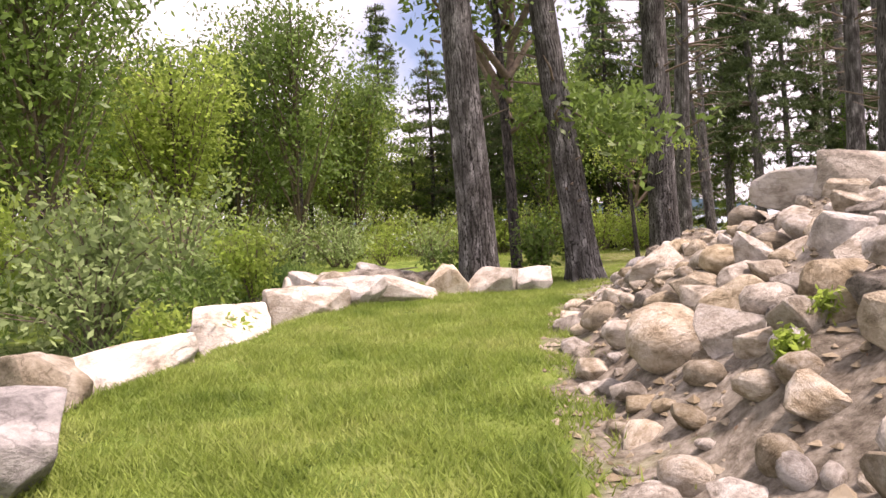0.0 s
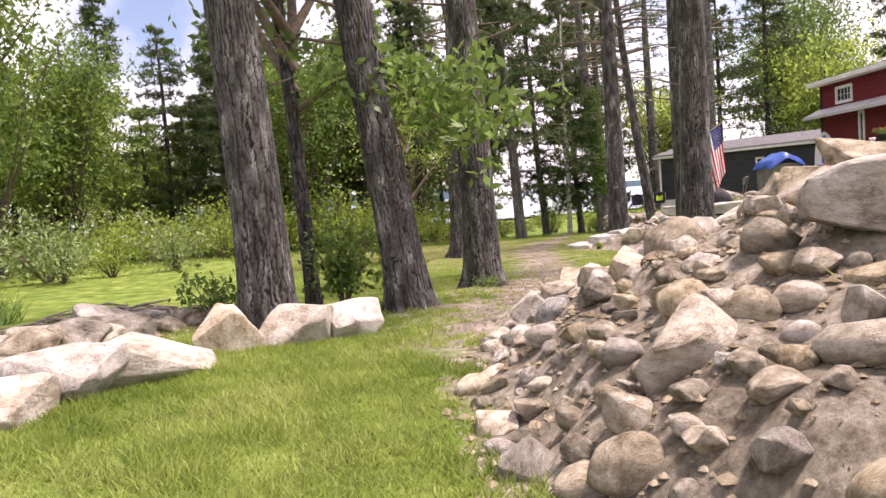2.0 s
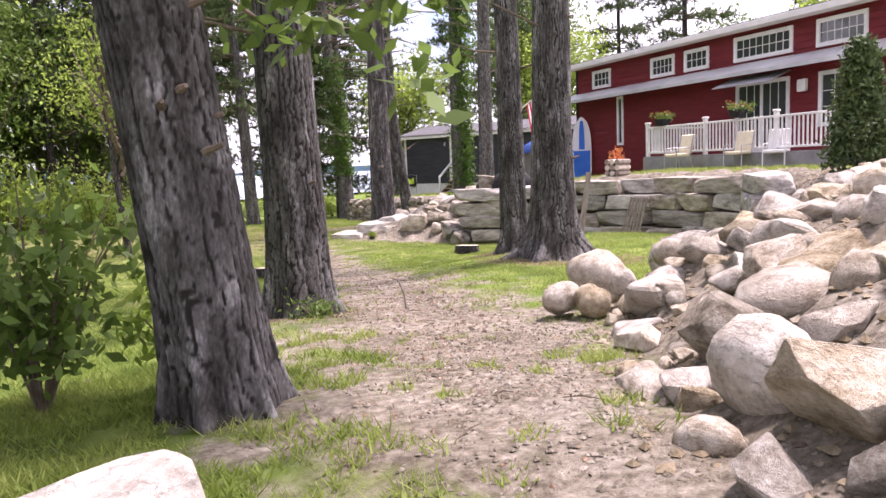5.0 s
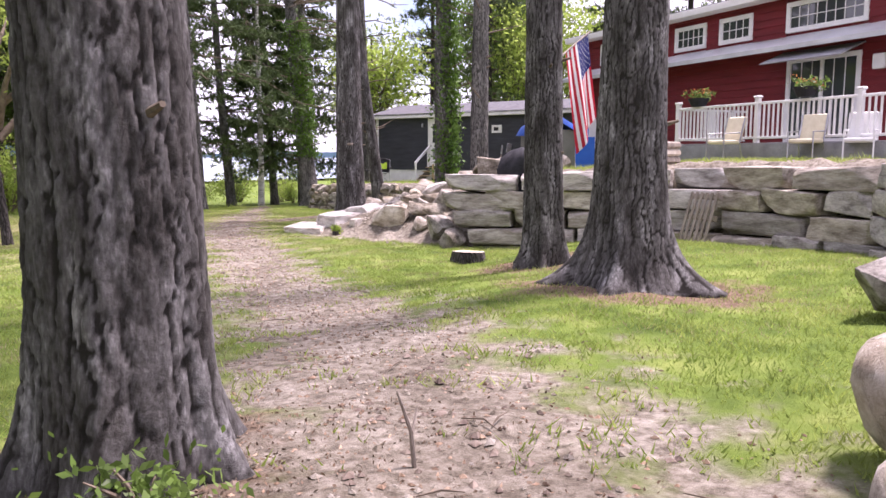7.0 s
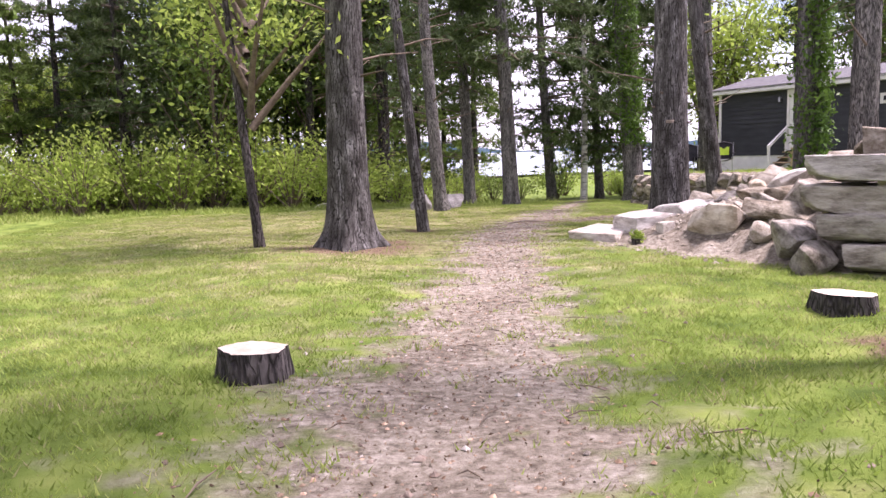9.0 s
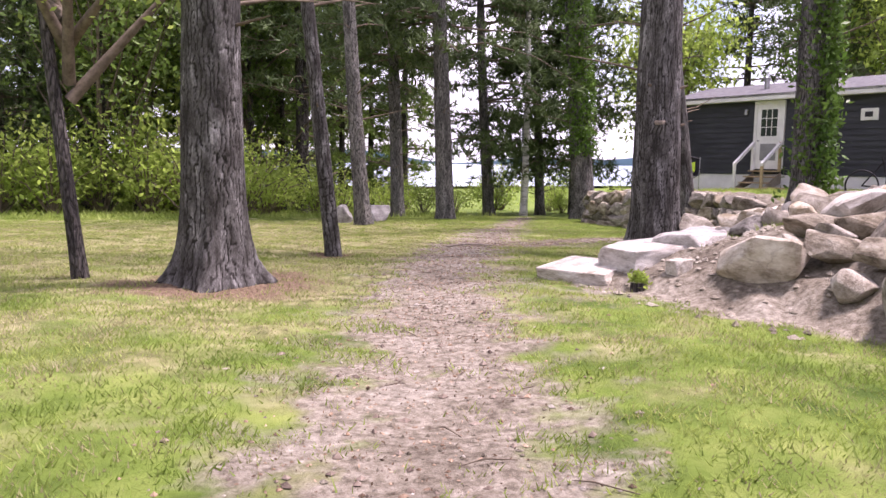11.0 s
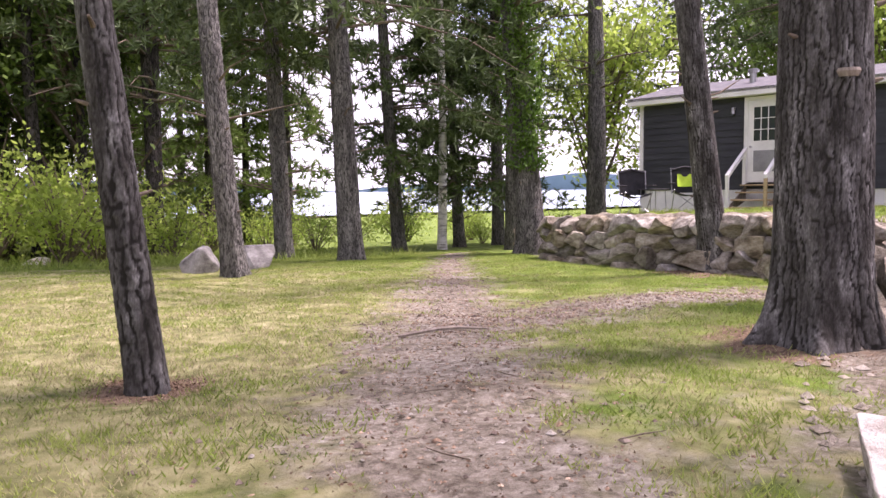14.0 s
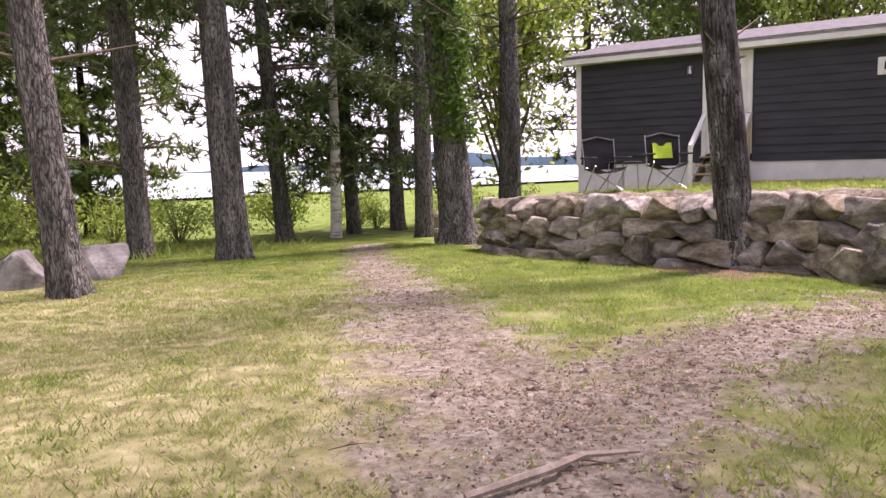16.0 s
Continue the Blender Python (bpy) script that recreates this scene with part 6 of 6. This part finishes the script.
def board_slice(z0, z1, shrink, y0, y1, name, mat, label=""):
    n, v, f = 16, [], []
    for i in range(n + 1):
        z = z0 + (z1 - z0) * i / n
        t = z / 3.25
        half = max(0.015, 0.4 * (1 - abs(2 * t - 0.95) ** 3.2) ** 0.6 if abs(2 * t - 0.95) < 1 else 0.015) * shrink
        v += [(-half, y0, z), (half, y0, z), (half, y1, z), (-half, y1, z)]
    for i in range(n):
        f += [(i * 4 + k, i * 4 + (k + 1) % 4, i * 4 + 4 + (k + 1) % 4, i * 4 + 4 + k) for k in range(4)]
    f += [(3, 2, 1, 0), (n * 4, n * 4 + 1, n * 4 + 2, n * 4 + 3)]
    mesh_object(name, v, f, mat, board, label)


board_slice(0.0, 3.16, 1.0, -0.06, 0.06, "hull", M["white"], "white hull")
board_slice(0.1, 1.75, 0.86, -0.075, -0.062, "deck_pad", M["blue"], "blue deck pad")
board_slice(1.8, 3.0, 0.3, -0.075, -0.062, "stripe", M["blue"], "blue stripe")

flag = empty("flag", pose(12.2, 19.45, 2.3), "faded stars and stripes flag drooping from a slanted pole", "flag")
tip = Vector((0.86, 0.18, 0.42))
Shape().tube([tip * -0.3, tip * 1.05], [0.016, 0.012], 8).part("pole", M["wood"], flag)


def cloth(u, v):
    """u along the pole 0..1, v down the fly 0..1."""
    p = tip * (0.12 + 0.85 * u)
    fold = 0.06 * math.sin(u * 9 + v * 2) * (0.3 + v)
    return (p.x * (1 - 0.3 * v * u) + 0.22 * v + fold * 0.6, p.y * (1 - 0.3 * v * u) - 0.1 * v + fold, p.z - 1.4 * v + 0.2 * v * u)


def cloth_piece(name, u0, u1, v0, v1, mat, lift=0.0):
    n, k = 6, 14
    pts = [tuple(a + b for a, b in zip(cloth(u0 + (u1 - u0) * i / n, v0 + (v1 - v0) * j / k), (-lift * 0.6, -lift, 0))) for i in range(n + 1) for j in range(k + 1)]
    mesh_object(name, pts, [(i * (k + 1) + j, (i + 1) * (k + 1) + j, (i + 1) * (k + 1) + j + 1, i * (k + 1) + j + 1) for i in range(n) for j in range(k)], mat, flag, smooth=True)


for i in range(13):
    top = i > 5
    cloth_piece("stripe", i / 13, (i + 1) / 13, 0.4 if top else 0.0, 1.0, M["flag_white" if i % 2 else "flag_red"])
cloth_piece("canton", 6 / 13, 1.0, 0.0, 0.4, M["flag_blue"])
sv, sf = [], []
for i in range(9):
    for j in range(6 if i % 2 == 0 else 5):
        u, v = 6 / 13 + (7 / 13) * (i + 0.7) / 9.4, 0.4 * (j + (0.6 if i % 2 == 0 else 1.1)) / 6.2
        for du, dv in ((-0.012, 0), (0, -0.012), (0.012, 0), (0, 0.012)):
            p = cloth(u + du, v + dv)
            sv.append((p[0] - 0.004, p[1] - 0.006, p[2]))
        sf.append(tuple(range(len(sv) - 4, len(sv))))
mesh_object("stars", sv, sf, M["flag_white"], flag)

cover_ob = empty("covered_grill", on(14.98, 22.48, -0.35), "barbecue grill under a sagging black cover", "grill")
cv, cf = [], []
for i, (z, r0) in enumerate([(0.0, 0.36), (0.25, 0.4), (0.6, 0.38), (0.9, 0.42), (1.1, 0.36), (1.25, 0.24), (1.32, 0.05)]):
    for k in range(20):
        a = 2 * math.pi * k / 20
        w2 = r0 * (1 + 0.14 * math.sin(k * 2.7 + i) + 0.14 * math.cos(2 * a + i * 0.7) + 0.08 * math.sin(3 * a + i * 1.9))
        cv.append((math.cos(a) * w2 * 1.25, math.sin(a) * w2, z))
    if i:
        cf += [((i - 1) * 20 + k, (i - 1) * 20 + (k + 1) % 20, i * 20 + (k + 1) % 20, i * 20 + k) for k in range(20)]
mesh_object("cover", cv, cf, M["black"], cover_ob, smooth=True)
for sx in (-0.25, 0.25):
    Shape().tube([(sx, 0, 0), (sx, 0, 0.3)], 0.02, 6).part("leg", M["metal"], cover_ob)

pallet = empty("pallet", pose(14.98, 18.9, height(14.98, 18.9) + 0.02, 0, 0, -107) @ pose(0, 0, 0, -18) @ Matrix.Diagonal((0.62, 0.9, 0.82, 1)), "weathered wooden pallet leaning on the stone wall", "pallet")
for i in range(6):
    Shape().box(-0.5, -0.02, 0.02 + i * 0.17, 0.5, 0.0, 0.11 + i * 0.17, 0.004, pose(0, 0, 0.5) @ pose(0, 0, 0, 0, 90, 0) @ pose(0, 0, -0.5)).part("slat", M["wood"], pallet)
for z in (0.05, 0.5, 0.93):
    Shape().box(-0.5, 0.0, z - 0.045, 0.5, 0.09, z + 0.045, 0.004).part("runner", M["wood"], pallet)
plank = Shape().box(-0.06, -0.015, 0, 0.06, 0.015, 1.5, 0.004).part("leaning_plank", M["wood"])
plank.matrix_basis = pose(14.6, 20.0, height(14.6, 20.0), 0, 0, -60) @ pose(0, 0, 0, -16, 6)
tagged(plank, "grey weathered plank leaning on the stone wall", "plank")
crate = empty("firewood_stack", on(16.6, 20.4, 0), "small stack of split firewood on the wall", "firewood")
for i in range(9):
    Shape().tube([(-0.25, (i % 3) * 0.15 - 0.15, 0.08 + 0.14 * (i // 3)), (0.25, (i % 3) * 0.15 - 0.14, 0.08 + 0.14 * (i // 3))], 0.07, 7).part("log", M["cut_wood" if i % 2 else "wood"], crate)


def camp_chair(x, y, rz, fabric, label):
    ob = empty("camp_chair", on(x, y, 0, rz), label, "chair", "folding chairs on the terrace")
    for sx in (-1, 1):
        Shape().tube([(sx * 0.3, -0.26, 0), (-sx * 0.28, 0.2, 0.46)], 0.011, 6).part("cross_leg", M["metal"], ob)
        Shape().tube([(sx * 0.3, 0.26, 0), (sx * 0.3, -0.24, 0.5)], 0.011, 6).part("side_leg", M["metal"], ob)
        Shape().tube([(sx * 0.3, 0.22, 0.4), (sx * 0.31, 0.34, 0.98)], 0.011, 6).part("back_post", M["metal"], ob)
        Shape().box(sx * 0.33 - 0.05, -0.28, 0.62, sx * 0.33 + 0.05, 0.26, 0.65, 0.012).part("armrest", M["black"], ob)
    v = [(x2, y2, 0.47 - 0.09 * (1 - (x2 / 0.29) ** 2) - 0.05 * (y2 + 0.25)) for x2 in np.linspace(-0.29, 0.29, 9) for y2 in np.linspace(-0.25, 0.24, 7)]
    fc = [(i * 7 + j, (i + 1) * 7 + j, (i + 1) * 7 + j + 1, i * 7 + j + 1) for i in range(8) for j in range(6)]
    mesh_object("seat", v + [(a, b, c - 0.012) for a, b, c in v], fc + [tuple(i + 63 for i in reversed(q)) for q in fc], M["black"], ob, smooth=True)
    v = [(x2, 0.25 + 0.1 * t + 0.06 * (1 - (x2 / 0.29) ** 2), 0.42 + 0.56 * t) for x2 in np.linspace(-0.29, 0.29, 9) for t in np.linspace(0, 1, 7)]
    mesh_object("backrest", v + [(a, b + 0.012, c) for a, b, c in v], fc + [tuple(i + 63 for i in reversed(q)) for q in fc], M["black"], ob, smooth=True)
    if fabric != "black":
        v = [(a * 0.6, b - 0.008, 0.56 + (c - 0.42) * 0.5) for a, b, c in v]
        mesh_object("back_panel", v + [(a, b - 0.006, c) for a, b, c in v], fc + [tuple(i + 63 for i in reversed(q)) for q in fc], M[fabric], ob, "lime green panel", smooth=True)
    Shape().tube([(-0.3, 0.33, 0.93), (0, 0.42, 1.0), (0.3, 0.33, 0.93)], 0.03, 7).part("head_band", M["black"], ob)


camp_chair(22.95, 38.5, -30, "black", "black folding camp chair with steel legs")
camp_chair(23.75, 37.75, -42, "lime", "folding camp chair with a lime green back")
table = empty("camp_table", on(23.5, 38.5), "small folding camp table", "table")
Shape().box(-0.3, -0.2, 0.52, 0.3, 0.2, 0.55, 0.01).part("tabletop", M["black"], table)
for sx in (-0.26, 0.26):
    for sy in (-0.16, 0.16):
        Shape().tube([(sx, sy, 0), (sx * 0.9, sy * 0.9, 0.52)], 0.01, 6).part("leg", M["metal"], table)
fence = empty("rail_fence", on(24.0, 44.2), "two-rail weathered wooden fence behind the terrace", "fence")
for i in range(3):
    Shape().box(-0.06 + 1.9 * i, -0.06, -0.3, 0.06 + 1.9 * i, 0.06, 0.75, 0.01).part("post", M["wood"], fence)
for z in (0.25, 0.62):
    Shape().box(-0.2, -0.1, z, 4.1, -0.06, z + 0.1, 0.008).part("rail", M["wood"], fence)
bicycle = empty("bicycle", on(22.6, 30.5, 0, -70), "dark bicycle parked by the cabin", "bicycle")
for x in (-0.5, 0.5):
    ring = [(x + 0.32 * math.cos(a), 0, 0.33 + 0.32 * math.sin(a)) for a in np.linspace(0, 6.2832, 25)]
    wheel = Shape().tube(ring, 0.018, 6, False).part("wheel", M["black"], bicycle)
for a, b in (((-0.5, 0, 0.33), (-0.12, 0, 0.82)), ((-0.12, 0, 0.82), (0.36, 0, 0.84)), ((0.36, 0, 0.84), (0.0, 0, 0.3)), ((0.0, 0, 0.3), (-0.5, 0, 0.33)), ((0.34, 0, 0.95), (0.5, 0, 0.33)), ((0.0, 0, 0.3), (-0.15, 0, 0.95))):
    Shape().tube([a, b], 0.016, 6).part("frame_tube", M["black"], bicycle)
for i, (x, y) in enumerate([(21.9, 29.3), (22.3, 29.9)]):
    sh = empty("shovel", pose(x, y, height(x, y), 6, 8, 30 * i), "long-handled shovel standing upright in the ground", "shovel")
    Shape().tube([(0, 0, 0), (0, 0, 1.15)], 0.016, 6).part("handle", M["wood"], sh)
    Shape().box(-0.11, -0.01, 1.15, 0.11, 0.01, 1.45, 0.008).part("blade", M["metal"], sh)
arbor = empty("arborvitae", on(14.1, 13.9), "clipped dark green conical evergreen", "shrub")
Shape().tube([(0, 0, -0.1), (0, 0, 1.9)], [0.06, 0.02], 8).part("trunk", M["twig"], arbor)
k = 900
zz = rng.uniform(0.05, 2.0, k)
aa, rr = rng.uniform(0, 6.283, k), 0.5 * (1 - zz / 2.15) ** 0.6 * rng.uniform(0.6, 1.05, k)
tri_object("foliage", leaf_cloud(rng, np.stack([np.cos(aa) * rr, np.sin(aa) * rr, zz], -1), 0.05, 9, 0.07, 1), M["needle"], arbor, per=4)
# shelf fungus on a trunk
fg = Shape()
pts = [(0.12 * math.cos(a), 0.09 * math.sin(a), 0) for a in np.linspace(math.pi, 2 * math.pi, 12)]
fg.add(pts + [(x * 0.8, y * 0.8, -0.05) for x, y, _ in pts] + [(x * 0.9, y * 0.9, 0.03) for x, y, _ in pts], [(i, i + 1, i + 13, i + 12) for i in range(11)] + [(i + 1, i, i + 24, i + 25) for i in range(11)] + [tuple(range(24, 36)), tuple(range(23, 11, -1))])
ob = fg.part("shelf_fungus", M["wood"])
ob.matrix_basis = pose(16.36, 29.98, 1.27, 0, 0, -45) @ Matrix.Diagonal((0.75, 0.75, 0.8, 1))
tagged(ob, "pale shelf fungus growing on pine bark", "fungus")
